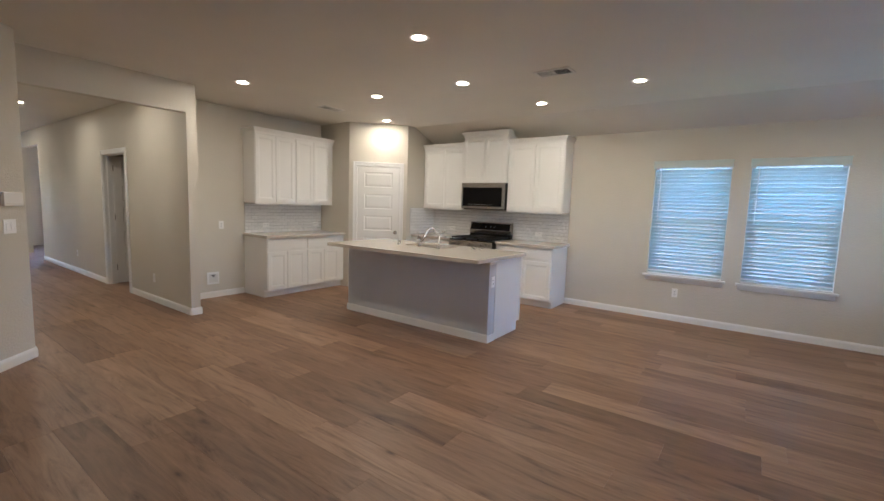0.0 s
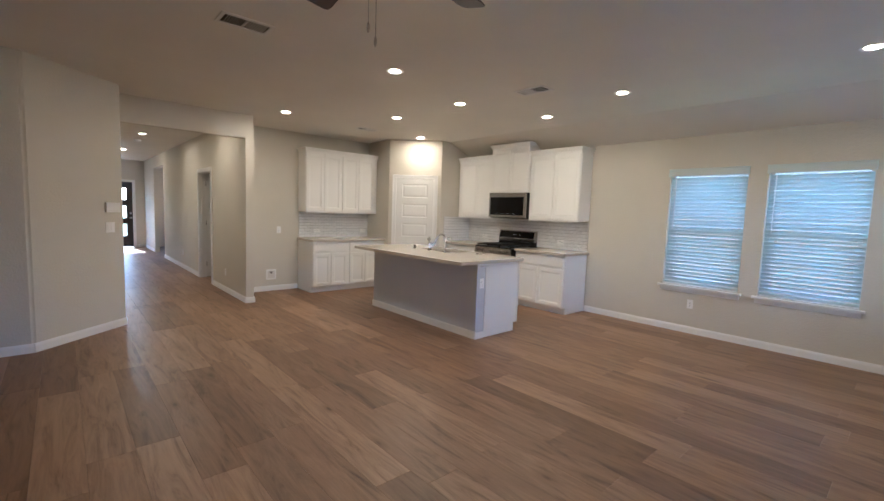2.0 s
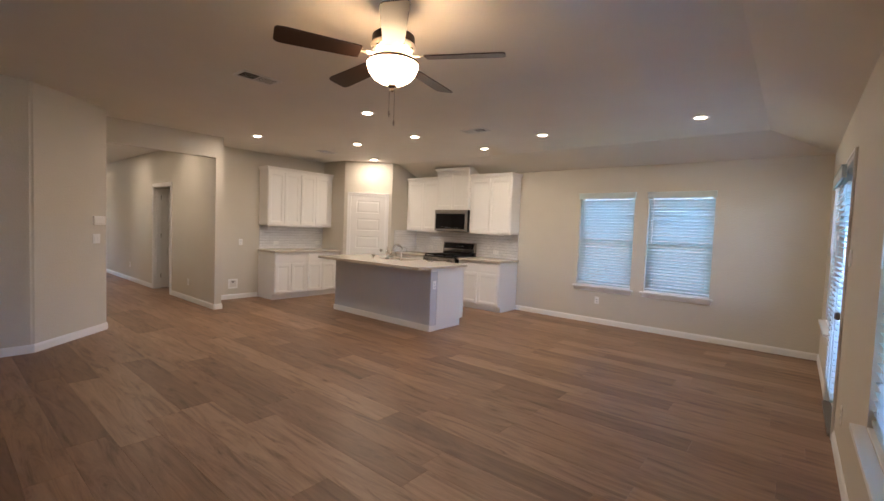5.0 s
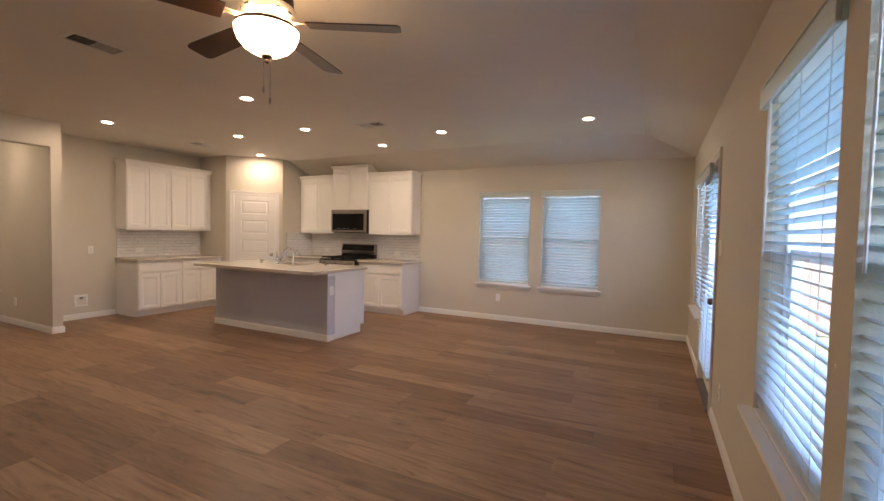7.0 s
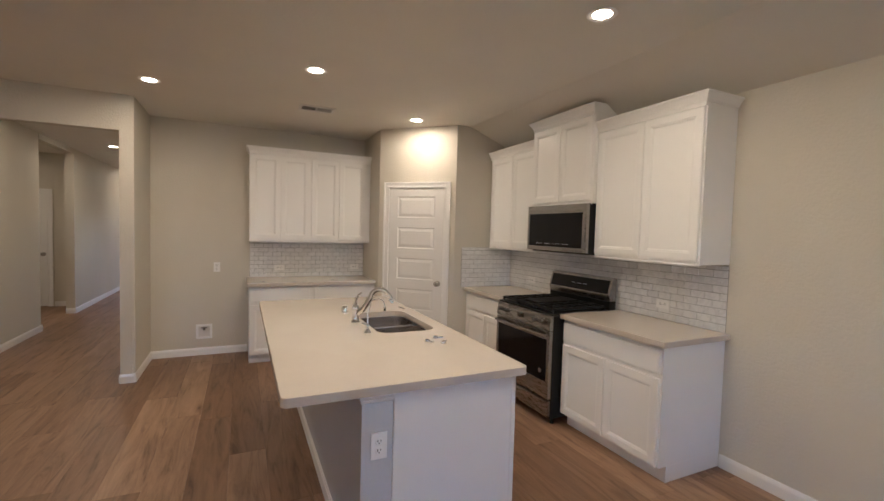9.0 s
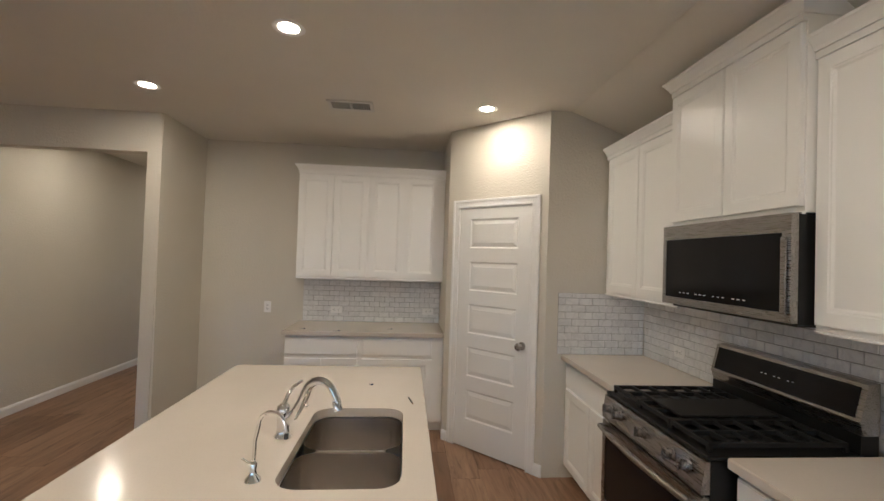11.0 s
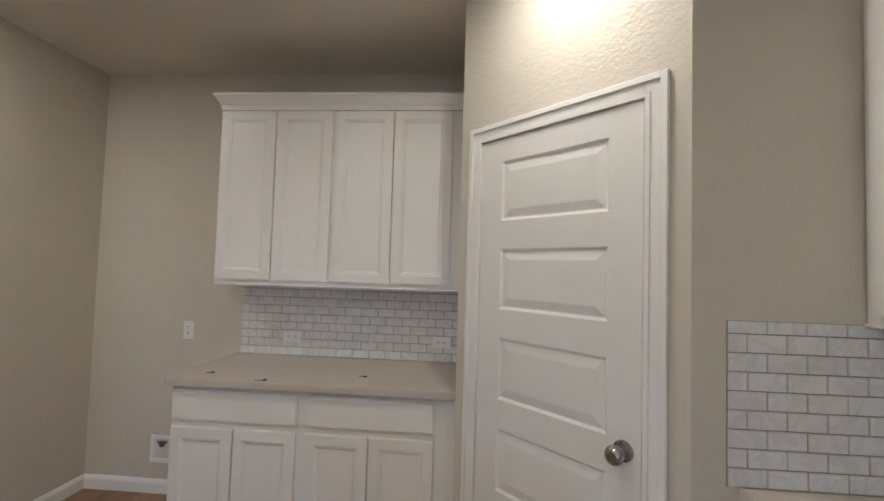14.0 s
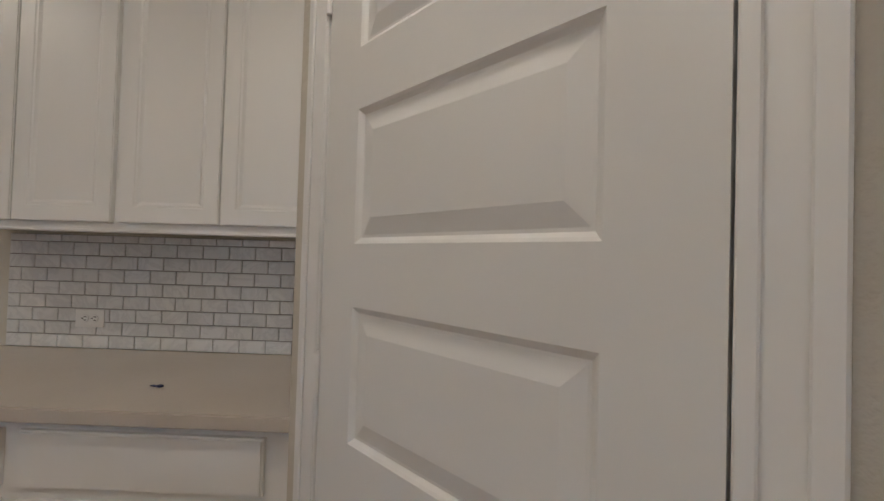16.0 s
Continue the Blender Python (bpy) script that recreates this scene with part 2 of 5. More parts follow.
def lathe(profile, seg=32, m=Matrix(), bm=None):
    """A turned solid from (radius, height) pairs."""
    bm = bm or bmesh.new()
    rings = []
    for r, z in profile:
        if r < 1e-5:
            rings.append([bm.verts.new(m @ Vector((0, 0, z)))])
        else:
            rings.append([bm.verts.new(m @ Vector((r * math.cos(2 * math.pi * i / seg), r * math.sin(2 * math.pi * i / seg), z))) for i in range(seg)])
    for a, b in zip(rings, rings[1:]):
        for i in range(seg):
            j = (i + 1) % seg
            if len(a) == 1 and len(b) > 1:
                bm.faces.new((a[0], b[j], b[i]))
            elif len(b) == 1 and len(a) > 1:
                bm.faces.new((a[i], a[j], b[0]))
            elif len(a) > 1:
                bm.faces.new((a[i], a[j], b[j], b[i]))
    return bm


def tube(points, radius, seg=12, bm=None, taper=None):
    """A round bar along points."""
    bm = bm or bmesh.new()
    pts = [Vector(p) for p in points]
    rings = []
    for i, p in enumerate(pts):
        d = (pts[min(i + 1, len(pts) - 1)] - pts[max(i - 1, 0)]).normalized()
        side = d.cross(Vector((0.13, 0.97, 0.21))).normalized()
        up = side.cross(d)
        r = radius if taper is None else radius + (taper - radius) * i / (len(pts) - 1)
        rings.append([bm.verts.new(p + r * (math.cos(2 * math.pi * k / seg) * side + math.sin(2 * math.pi * k / seg) * up)) for k in range(seg)])
    for a, b in zip(rings, rings[1:]):
        for k in range(seg):
            j = (k + 1) % seg
            bm.faces.new((a[k], a[j], b[j], b[k]))
    bm.faces.new(rings[0][::-1])
    bm.faces.new(rings[-1])
    return bm


def mesh_of(name, bm, mat, smooth=False):
    bmesh.ops.recalc_face_normals(bm, faces=bm.faces[:])
    me = bpy.data.meshes.new(name)
    bm.to_mesh(me)
    bm.free()
    me.materials.append(mat)
    if smooth:
        me.shade_smooth()
        me.set_sharp_from_angle(angle=radians(35))
    return me


def part(name, bm, mat, parent, label="", smooth=False):
    ob = new(name, mesh_of(name, bm, mat, smooth))
    ob.parent = parent
    if label:
        tagged(ob, label)
    return ob


def again(src, parent, x=0, y=0, z=0, rx=0, ry=0, rz=0):
    """Another piece on the same mesh."""
    ob = new(src.name.split(".")[0], src.data)
    ob.parent = parent
    ob.matrix_basis = pose(x, y, z, rx, ry, rz)
    return ob


def thing(name, m, label, category, group="", kind=""):
    ob = new(name)
    ob.empty_display_size = 0.1
    ob.matrix_basis = m
    return tagged(ob, label, category, group, kind)


def setting(name, bm, mat, label, category, smooth=False):
    ob = new(name, mesh_of(name, bm, mat, smooth))
    return tagged(ob, label, category, "", "structure")


def wall_mesh(along, face, back, u0, u1, z0, z1, openings=()):
    """A wall from its inner face to its back, with openings (u0, u1, z0, z1) through it."""
    us = sorted({u0, u1, *[o[0] for o in openings], *[o[1] for o in openings]})
    zs = sorted({z0, z1, *[o[2] for o in openings], *[o[3] for o in openings]})

    def solid(i, k):
        if not (0 <= i < len(us) - 1 and 0 <= k < len(zs) - 1):
            return False
        cu, cz = (us[i] + us[i + 1]) / 2, (zs[k] + zs[k + 1]) / 2
        return not any(o[0] < cu < o[1] and o[2] < cz < o[3] for o in openings)

    bm = bmesh.new()
    cache = {}

    def v(i, k, w):
        if (i, k, w) not in cache:
            p = (us[i], w, zs[k]) if along == "x" else (w, us[i], zs[k])
            cache[(i, k, w)] = bm.verts.new(p)
        return cache[(i, k, w)]

    for i in range(len(us) - 1):
        for k in range(len(zs) - 1):
            if not solid(i, k):
                continue
            for w in (face, back):
                bm.faces.new((v(i, k, w), v(i + 1, k, w), v(i + 1, k + 1, w), v(i, k + 1, w)))
            for di, dk, a, b in ((-1, 0, (i, k), (i, k + 1)), (1, 0, (i + 1, k), (i + 1, k + 1)), (0, -1, (i, k), (i + 1, k)), (0, 1, (i, k + 1), (i + 1, k + 1))):
                if not solid(i + di, k + dk):
                    bm.faces.new((v(*a, face), v(*b, face), v(*b, back), v(*a, back)))
    return bm


def prism(points, z0, z1):
    """An upright solid on a polygon plan."""
    bm = bmesh.new()
    lo = [bm.verts.new((x, y, z0)) for x, y in points]
    hi = [bm.verts.new((x, y, z1)) for x, y in points]
    bm.faces.new(lo[::-1])
    bm.faces.new(hi)
    for i in range(len(points)):
        j = (i + 1) % len(points)
        bm.faces.new((lo[i], lo[j], hi[j], hi[i]))
    return bm


def round_corners(bm, corners, r=0.02):
    """Bullnose the upright edges that stand at these plan points."""
    near = [e for e in bm.edges if all(any(math.hypot(v.co.x - x, v.co.y - y) < 1e-4 for x, y in corners) for v in e.verts) and abs(e.verts[0].co.z - e.verts[1].co.z) > 0.01]
    bmesh.ops.bevel(bm, geom=near, offset=r, segments=5, affect="EDGES")
    return bm


# ---- plan ----
H = 2.743                       # flat ceiling
XE, YN, XA, YS = 2.04, 6.478, -6.155, -2.6   # inner faces: east, north, cabinet wall, south
HR, HL = 2.47, 0.985             # hall's right and left wall faces
SILL, HEAD = 0.605, 2.085
WIN_N = [(-1.05, -0.192), (0.002, 0.860)]
WIN_E = [(0.27, 1.18), (1.33, 2.24), (4.85, 5.76)]
DOOR_E = (3.79, 4.71)
PL, PR = (-5.43, 5.02), (-4.745, 5.705)     # ends of the pantry's slanted wall
XRET = -4.745
TOP = 2.95

wall_north = setting("wall_north", wall_mesh("x", YN, YN + 0.16, XRET - 0.3, XE + 0.16, -0.02, TOP, [(a, b, SILL, HEAD) for a, b in WIN_N]), WALL, "greige painted textured drywall with two window openings", "wall")
wall_east = setting("wall_east", wall_mesh("y", XE, XE + 0.16, YS - 0.15, YN, -0.02, TOP, [(a, b, SILL, HEAD) for a, b in WIN_E] + [(*DOOR_E, -0.02, 2.07)]), WALL, "greige painted textured drywall with windows and patio door", "wall")
setting("wall_south", wall_mesh("x", YS, YS - 0.15, -4.35, XE, -0.02, TOP), WALL, "plain greige painted drywall", "wall")
setting("wall_west", round_corners(prism([(-4.21, YS), (-4.21, 0.226), (-4.905, HL), (-8.13, HL), (-8.13, HL - 0.12), (-4.955, HL - 0.12), (-4.33, 0.18), (-4.33, YS)], -0.02, TOP), [(-4.21, 0.226), (-4.905, HL), (-8.13, HL)]), WALL, "greige painted drywall with an angled corner into the hall", "wall")
setting("wall_hall_left", wall_mesh("x", HL, HL - 0.12, -15.6, -9.46, -0.02, TOP), WALL, "greige painted hall drywall", "wall")
HALL_DOOR = (-8.20, -7.28)
setting("wall_hall_right", round_corners(wall_mesh("x", HR, HR + 0.115, -15.6, -5.36, -0.02, TOP, [(*HALL_DOOR, -0.02, 2.05), (-13.60, -12.05, -0.02, 2.42)]), [(-5.36, HR + 0.115)]), WALL, "greige painted hall drywall ending in a rounded corner", "wall")
setting("hall_header", boxes((-5.475, -5.36, HL, HR, 2.41, TOP)), WALL, "greige drywall header over the hall opening", "wall")
setting("wall_cabinet", wall_mesh("y", XA, XA - 0.12, HR + 0.115, PL[1] + 0.12, -0.02, TOP), WALL, "greige painted drywall behind the cabinets", "wall")
setting("wall_pantry_left", wall_mesh("x", PL[1], PL[1] + 0.12, XA, PL[0] - 0.0, -0.02, TOP), WALL, "greige painted pantry side drywall", "wall")
setting("wall_pantry_right", wall_mesh("y", XRET, XRET - 0.12, PR[1], YN, -0.02, TOP), WALL, "greige painted pantry side drywall with a tiled strip", "wall")
# slanted pantry wall, in its own axes: x along it, -y into the kitchen
PW = math.hypot(PR[0] - PL[0], PR[1] - PL[1])
P45 = pose(PL[0], PL[1], 0, 0, 0, 45)
PD = (0.122, 0.852)
pw = setting("wall_pantry_front", wall_mesh("x", 0.0, 0.115, 0.0, PW, -0.02, TOP, [(*PD, -0.02, 2.055)]), WALL, "greige painted slanted drywall around the pantry door", "wall")
pw.matrix_basis = P45
# rooms beyond the hall
FOYER = (1.25, 2.17)
setting("wall_front", wall_mesh("y", -15.45, -15.6, HL - 0.2, 5.2, -0.02, TOP, [(*FOYER, -0.02, 2.07), (3.2675, 4.1775, SILL, HEAD)]), WALL, "greige painted drywall around the front door", "wall")
setting("wall_study_back", wall_mesh("x", 5.2, 5.35, -15.6, XA - 0.12, -0.02, TOP), WALL, "greige painted study back wall", "wall")
setting("wall_study_side", wall_mesh("y", -12.05, -11.93, HR + 0.115, 5.2, -0.02, TOP), WALL, "greige painted study side wall", "wall")
setting("wall_laundry_side", wall_mesh("y", -9.3, -9.42, HR + 0.115, 5.2, -0.02, TOP), WALL, "greige painted side wall behind the hall door", "wall")
setting("wall_side_hall", wall_mesh("y", -10.30, -10.42, -2.0, HL - 0.12, -0.02, TOP, [(-0.33, 0.39, -0.02, 2.05)]), WALL, "greige painted side hall drywall with a closed door", "wall")
setting("wall_side_hall_end", wall_mesh("x", -2.0, -2.12, -10.42, -8.01, -0.02, TOP), WALL, "greige painted drywall at the side hall end", "wall")
setting("wall_side_hall_near", wall_mesh("y", -8.13, -8.01, -2.0, HL - 0.12, -0.02, TOP), WALL, "greige painted drywall in the side hall", "wall")
# added box, out of sight: stops sky light leaking under the side hall door
setting("wall_closet_back", prism([(-10.42, -0.55), (-11.3, -0.55), (-11.3, 0.8), (-10.42, 0.8), (-10.42, 0.72), (-11.2, 0.72), (-11.2, -0.47), (-10.42, -0.47)], -0.02, TOP), WALL, "unseen drywall box added behind the closed door to keep daylight out", "wall")
setting("side_hall_header", boxes((-9.46, -8.13, HL - 0.12, HL, 2.66, TOP)), WALL, "greige drywall header over the side hall opening", "wall")
setting("wall_pantry_back", wall_mesh("x", YN, YN + 0.16, XA - 0.12, XRET - 0.3, -0.02, TOP), WALL, "plain drywall at the back of the pantry", "wall")
setting("wall_pantry_far", wall_mesh("y", XA, XA - 0.12, PL[1] + 0.12, YN, -0.02, TOP), WALL, "plain drywall inside the pantry", "wall")

# ceiling: flat, sloping down to the north and east walls
CY, CX, WT = 5.87, 1.43, 2.51
bm = bmesh.new()
E1, N1 = XE + 0.16, YN + 0.16
zb = WT - 0.16 * (H - WT) / (YN - CY)
grid = [[(-15.7, YS - 0.15, H), (CX, YS - 0.15, H), (CX, CY, H), (-15.7, CY, H)],
        [(-15.7, CY, H), (CX, CY, H), (E1, N1, zb), (-15.7, N1, zb)],
        [(CX, YS - 0.15, H), (E1, YS - 0.15, zb), (E1, N1, zb), (CX, CY, H)]]
for quad in grid:
    bm.faces.new([bm.verts.new(p) for p in quad])
bmesh.ops.remove_doubles(bm, verts=bm.verts[:], dist=1e-4)
bmesh.ops.recalc_face_normals(bm, faces=bm.faces[:])
top = bmesh.ops.extrude_face_region(bm, geom=bm.faces[:])
bmesh.ops.translate(bm, vec=(0, 0, 0.12), verts=[g for g in top["geom"] if isinstance(g, bmesh.types.BMVert)])
setting("ceiling", bm, CEIL, "greige textured ceiling sloping down at the outer walls", "ceiling")

floor = setting("floor", boxes((-15.6, XE + 0.05, YS - 0.1, YN + 0.05, -0.12, -0.006)), SUBFLOOR, "brown oak-look vinyl plank floor", "floor")


def baseboard(p, q, label="white painted baseboard along the wall"):
    """A moulded skirting board; the room lies to the left of the way from p to q."""
    a, b = Vector((*p, 0)), Vector((*q, 0))
    d = (b - a).normalized()
    n = Vector((-d.y, d.x, 0))
    prof = [(-0.002, 0.0), (0.013, 0.0), (0.013, 0.062), (0.010, 0.074), (0.006, 0.082), (0.004, 0.088), (-0.002, 0.088)]
    bm = bmesh.new()
    rings = [[bm.verts.new(o + n * w + Vector((0, 0, z))) for w, z in prof] for o in (a, b)]
    for i in range(len(prof)):
        j = (i + 1) % len(prof)
        bm.faces.new((rings[0][i], rings[0][j], rings[1][j], rings[1][i]))
    bm.faces.new(rings[0])
    bm.faces.new(rings[1][::-1])
    setting("baseboard", bm, TRIM, label, "baseboard")


RUNS = [((XE, YN), (-2.17, YN)), ((XE, DOOR_E[1] + 0.08), (XE, YN)), ((XE, YS), (XE, DOOR_E[0] - 0.08)),
        ((-4.21, 0.226), (-4.21, YS)), ((-4.905, HL), (-4.21, 0.226)), ((-8.13, HL), (-4.905, HL)),
        ((-5.36, HR), (HALL_DOOR[1] + 0.07, HR)), ((HALL_DOOR[0] - 0.07, HR), (-12.05, HR)), ((-5.36, HR + 0.115), (-5.36, HR)), ((XA, HR + 0.115), (-5.36, HR + 0.115)),
        ((XA, 3.58), (XA, HR + 0.115)), ((-15.45, HL), (-9.46, HL)), ((-9.46, HL), (-9.46, HL - 0.12)),
        ((-13.60, HR), (-15.45, HR)), ((-15.45, HR), (-15.45, FOYER[1] + 0.08)), ((-10.30, 0.46), (-10.30, HL - 0.12)), ((-4.21, YS), (XE, YS))]
for p, q in RUNS:
    baseboard(p, q)
cs = math.sqrt(0.5)
baseboard((PR[0], PR[1]), (PR[0] - 0.085 * cs, PR[1] - 0.085 * cs), "short white baseboard beside the pantry door")
baseboard((PL[0] + 0.055 * cs, PL[1] + 0.055 * cs), PL, "short white baseboard beside the pantry door")


# ---- windows and blinds ----
def build_window(m, w=0.91, h=HEAD - SILL):
    """Single-hung window: origin at the middle of the opening's bottom, on the wall's inner face; outside is +y."""
    t = thing("window_1", m, "white vinyl single-hung window with a white sill", "window", "house windows", "structure")
    a = w / 2
    part("window_frame", boxes((-a, -a + 0.045, 0.09, 0.15, 0, h), (a - 0.045, a, 0.09, 0.15, 0, h), (-a + 0.045, a - 0.045, 0.09, 0.15, h - 0.045, h), (-a + 0.045, a - 0.045, 0.09, 0.15, 0, 0.045)), VINYL, t)
    mid = h * 0.5
    sash = part("sash", boxes((-a + 0.047, a - 0.047, 0.10, 0.135, mid - 0.022, mid + 0.022), (-a + 0.047, -a + 0.085, 0.10, 0.125, 0.047, mid - 0.022), (a - 0.085, a - 0.047, 0.10, 0.125, 0.047, mid - 0.022), (-a + 0.085, a - 0.085, 0.10, 0.125, 0.047, 0.09)), VINYL, t)
    for z0, z1, y in ((0.09, mid - 0.022, 0.112), (mid + 0.022, h - 0.045, 0.128)):
        g = part("pane", boxes((-a + 0.046, a - 0.046, y, y + 0.004, z0, z1)), GLASS, t, "clear window glass")
        g.visible_shadow = False
    part("window_sill", boxes((-a - 0.045, a + 0.045, -0.055, 0.0, -0.028, -0.002), (-a + 0.001, a - 0.001, 0.0, 0.09, -0.001, 0.008), bevel=0.004), TRIM, t)
    part("apron", boxes((-a - 0.02, a + 0.02, -0.014, -0.0005, -0.085, -0.029), bevel=0.003), TRIM, t)
    return t


def build_blind(m, tilt, w=0.91, h=HEAD - SILL, pitch=0.0445, wand=True, proud=0.0, drop=0.0):
    """Two-inch slat blind hung inside the opening; tilt in degrees from level, room edge down."""
    t = thing("window_blind", m, "white two-inch slat blind hanging lowered in the window", "window blind", "window blinds")
    a = w / 2
    y = 0.038 + proud
    part("valance", boxes((-a - 0.012, a + 0.012, -0.030, -0.016, h - 0.075, h + 0.012), (-a - 0.012, -a + 0.0, -0.016, -0.001, h - 0.075, h + 0.012), (a - 0.0, a + 0.012, -0.016, -0.001, h - 0.075, h + 0.012), (-a - 0.018, a + 0.018, -0.034, -0.001, h + 0.013, h + 0.022), bevel=0.002, seg=1), SLAT, t, "white moulded valance")
    part("headrail", boxes((-a + 0.006, a - 0.006, y - 0.026, y + 0.026, h - 0.05, h - 0.005)), SLAT, t)
    bm = bmesh.new()
    n = 5
    rows = []
    for k in range(n):
        u = k / (n - 1) - 0.5
        crown = 0.0035 * (1 - 4 * u * u)
        rows.append([[bm.verts.new((s * (a - 0.006), u * 0.05, crown + dz)) for s in (-1, 1)] for dz in (-0.0014, 0.0014)])
    for r0, r1 in zip(rows, rows[1:]):
        bm.faces.new((r0[1][0], r0[1][1], r1[1][1], r1[1][0]))
        bm.faces.new((r0[0][1], r0[0][0], r1[0][0], r1[0][1]))
        for s in (0, 1):
            bm.faces.new((r0[0][s], r0[1][s], r1[1][s], r1[0][s]))
    for r in (rows[0], rows[-1]):
        bm.faces.new((r[0][0], r[0][1], r[1][1], r[1][0]))
    low = 0.035 + drop
    count = int((h - 0.075 - low) / pitch)
    first = part("slat", bm, SLAT, t, smooth=False)
    rng = random.Random(int(tilt * 7) + count)
    first.matrix_basis = pose(0, y, low + pitch, tilt)
    for i in range(1, count):
        again(first, t, rng.uniform(-0.001, 0.001), y, low + pitch * (i + 1) + rng.uniform(-0.0015, 0.0015), tilt + rng.uniform(-1.0, 1.0), rng.uniform(-0.12, 0.12))
    part("bottom_rail", boxes((-a + 0.006, a - 0.006, y - 0.024, y + 0.024, low - 0.012, low + 0.012), bevel=0.004), SLAT, t)
    for x in (-a * 0.68, 0.0, a * 0.68):
        cord = part("ladder_cord", tube([(x, y - 0.0265, low), (x, y - 0.0265, h - 0.05)], 0.0011, 5), SLAT, t)
        again(cord, t, 0, 0.053, 0)
    if wand:
        part("tilt_wand", tube([(-a + 0.075, y - 0.042, h - 0.05), (-a + 0.073, y - 0.046, h - 0.75)], 0.0045, 6), VINYL, t, "clear plastic tilt wand")
    return t


def north_pose(a, b):
    return pose((a + b) / 2, YN, SILL)


def east_pose(a, b):
    return pose(XE, (a + b) / 2, SILL, 0, 0, -90)


win = build_window(north_pose(*WIN_N[0]), 0.858)
copy_thing(win, north_pose(*WIN_N[1]))
win = build_window(east_pose(*WIN_E[0]))
for a, b in WIN_E[1:]:
    copy_thing(win, east_pose(a, b))
TILT_N, TILT_E = -52, -14
blind = build_blind(north_pose(*WIN_N[0]), TILT_N, 0.858)
copy_thing(blind, north_pose(*WIN_N[1]))
blind_e = build_blind(east_pose(*WIN_E[0]), TILT_E)
copy_thing(blind_e, east_pose(*WIN_E[1]))
build_blind(east_pose(*WIN_E[2]), -16)
copy_thing(win, pose(-15.45, 3.7225, SILL, 0, 0, 90))


# ---- doors ----
def casing(t, x0, x1, h, y=0.0, w=0.07):
    """Moulded trim round an opening, on the wall face at y, towards -y."""
    x0, x1, h = x0 + 0.013, x1 - 0.013, h - 0.013
    for name, d in (("casing", (x0 - w, x0, h + w)), ("casing", (x1, x1 + w, h + w))):
        a, b, z = d
        inner = b if a < x0 - w / 2 else a
        s = -1 if inner == b else 1
        part(name, boxes((a, b, y - 0.011, y - 0.0005, 0, z), (min(inner, inner + s * 0.018), max(inner, inner + s * 0.018), y - 0.015, y - 0.0112, 0, h + 0.018), (min(inner + s * (w - 0.022), inner + s * w), max(inner + s * (w - 0.022), inner + s * w), y - 0.018, y - 0.0112, 0, z), bevel=0.0022, seg=1), TRIM, t)
    part("casing", boxes((x0, x1, y - 0.011, y - 0.0005, h, h + w), (x0 - 0.017, x1 + 0.017, y - 0.015, y - 0.0112, h + 0.0005, h + 0.018), (x0 - w + 0.022, x1 + w - 0.022, y - 0.018, y - 0.0112, h + w - 0.022, h + w), bevel=0.0022, seg=1), TRIM, t)


def jamb(t, x0, x1, h, depth, stop=0.04):
    part("jamb", boxes((x0, x0 + 0.016, 0.0, depth, 0, h), (x1 - 0.016, x1, 0.0, depth, 0, h), (x0 + 0.016, x1 - 0.016, 0.0, depth, h - 0.016, h),
                       (x0 + 0.016, x0 + 0.027, stop, stop + 0.03, 0, h - 0.016), (x1 - 0.027, x1 - 0.016, stop, stop + 0.03, 0, h - 0.016), (x0 + 0.027, x1 - 0.027, stop, stop + 0.03, h - 0.027, h - 0.016)), TRIM, t)


def panel_slab(w, h, thick=0.035):
    """Five-panel moulded door leaf: origin at its lower left front corner, front towards -y."""
    bm = bmesh.new()
    s = 0.112
    xs = [0, s, w - s, w]
    zs = [0.0]
    for k in range(5):
        z = 0.237 + 0.362 * k
        zs += [z, z + 0.247]
    zs.append(h)
    for side, y in ((0, 0.0), (1, thick)):
        vs = [[bm.verts.new((x, y, z)) for x in xs] for z in zs]
        panels = []
        for k in range(len(zs) - 1):
            for i in range(3):
                f = bm.faces.new((vs[k][i], vs[k][i + 1], vs[k + 1][i + 1], vs[k + 1][i]))
                if i == 1 and k % 2 == 1:
                    panels.append(f)
        bm.normal_update()
        sgn = -1 if side == 0 else 1
        for f in panels:
            if f.normal.y * sgn < 0:
                f.normal_flip()
            bmesh.ops.inset_region(bm, faces=[f], thickness=0.005, depth=-0.003, use_even_offset=True)
            bmesh.ops.inset_region(bm, faces=[f], thickness=0.006, depth=-0.005, use_even_offset=True)
            bmesh.ops.inset_region(bm, faces=[f], thickness=0.005, depth=0.0, use_even_offset=True)
            bmesh.ops.inset_region(bm, faces=[f], thickness=0.030, depth=0.0065, use_even_offset=True)
            bmesh.ops.inset_region(bm, faces=[f], thickness=0.0025, depth=0.0, use_even_offset=True)
    n = len(xs)
    bm.verts.ensure_lookup_table()
    edges = [e for e in bm.edges if len(e.link_faces) == 1]
    bmesh.ops.bridge_loops(bm, edges=edges)
    return bm


def knob_bm():
    return lathe([(0, -0.075), (0.016, -0.075), (0.026, -0.068), (0.030, -0.056), (0.027, -0.045), (0.014, -0.036), (0.011, -0.028), (0.012, -0.014), (0.031, -0.009), (0.033, -0.002), (0.033, 0.0), (0, 0)], 28, pose(0, 0, 0, -90))


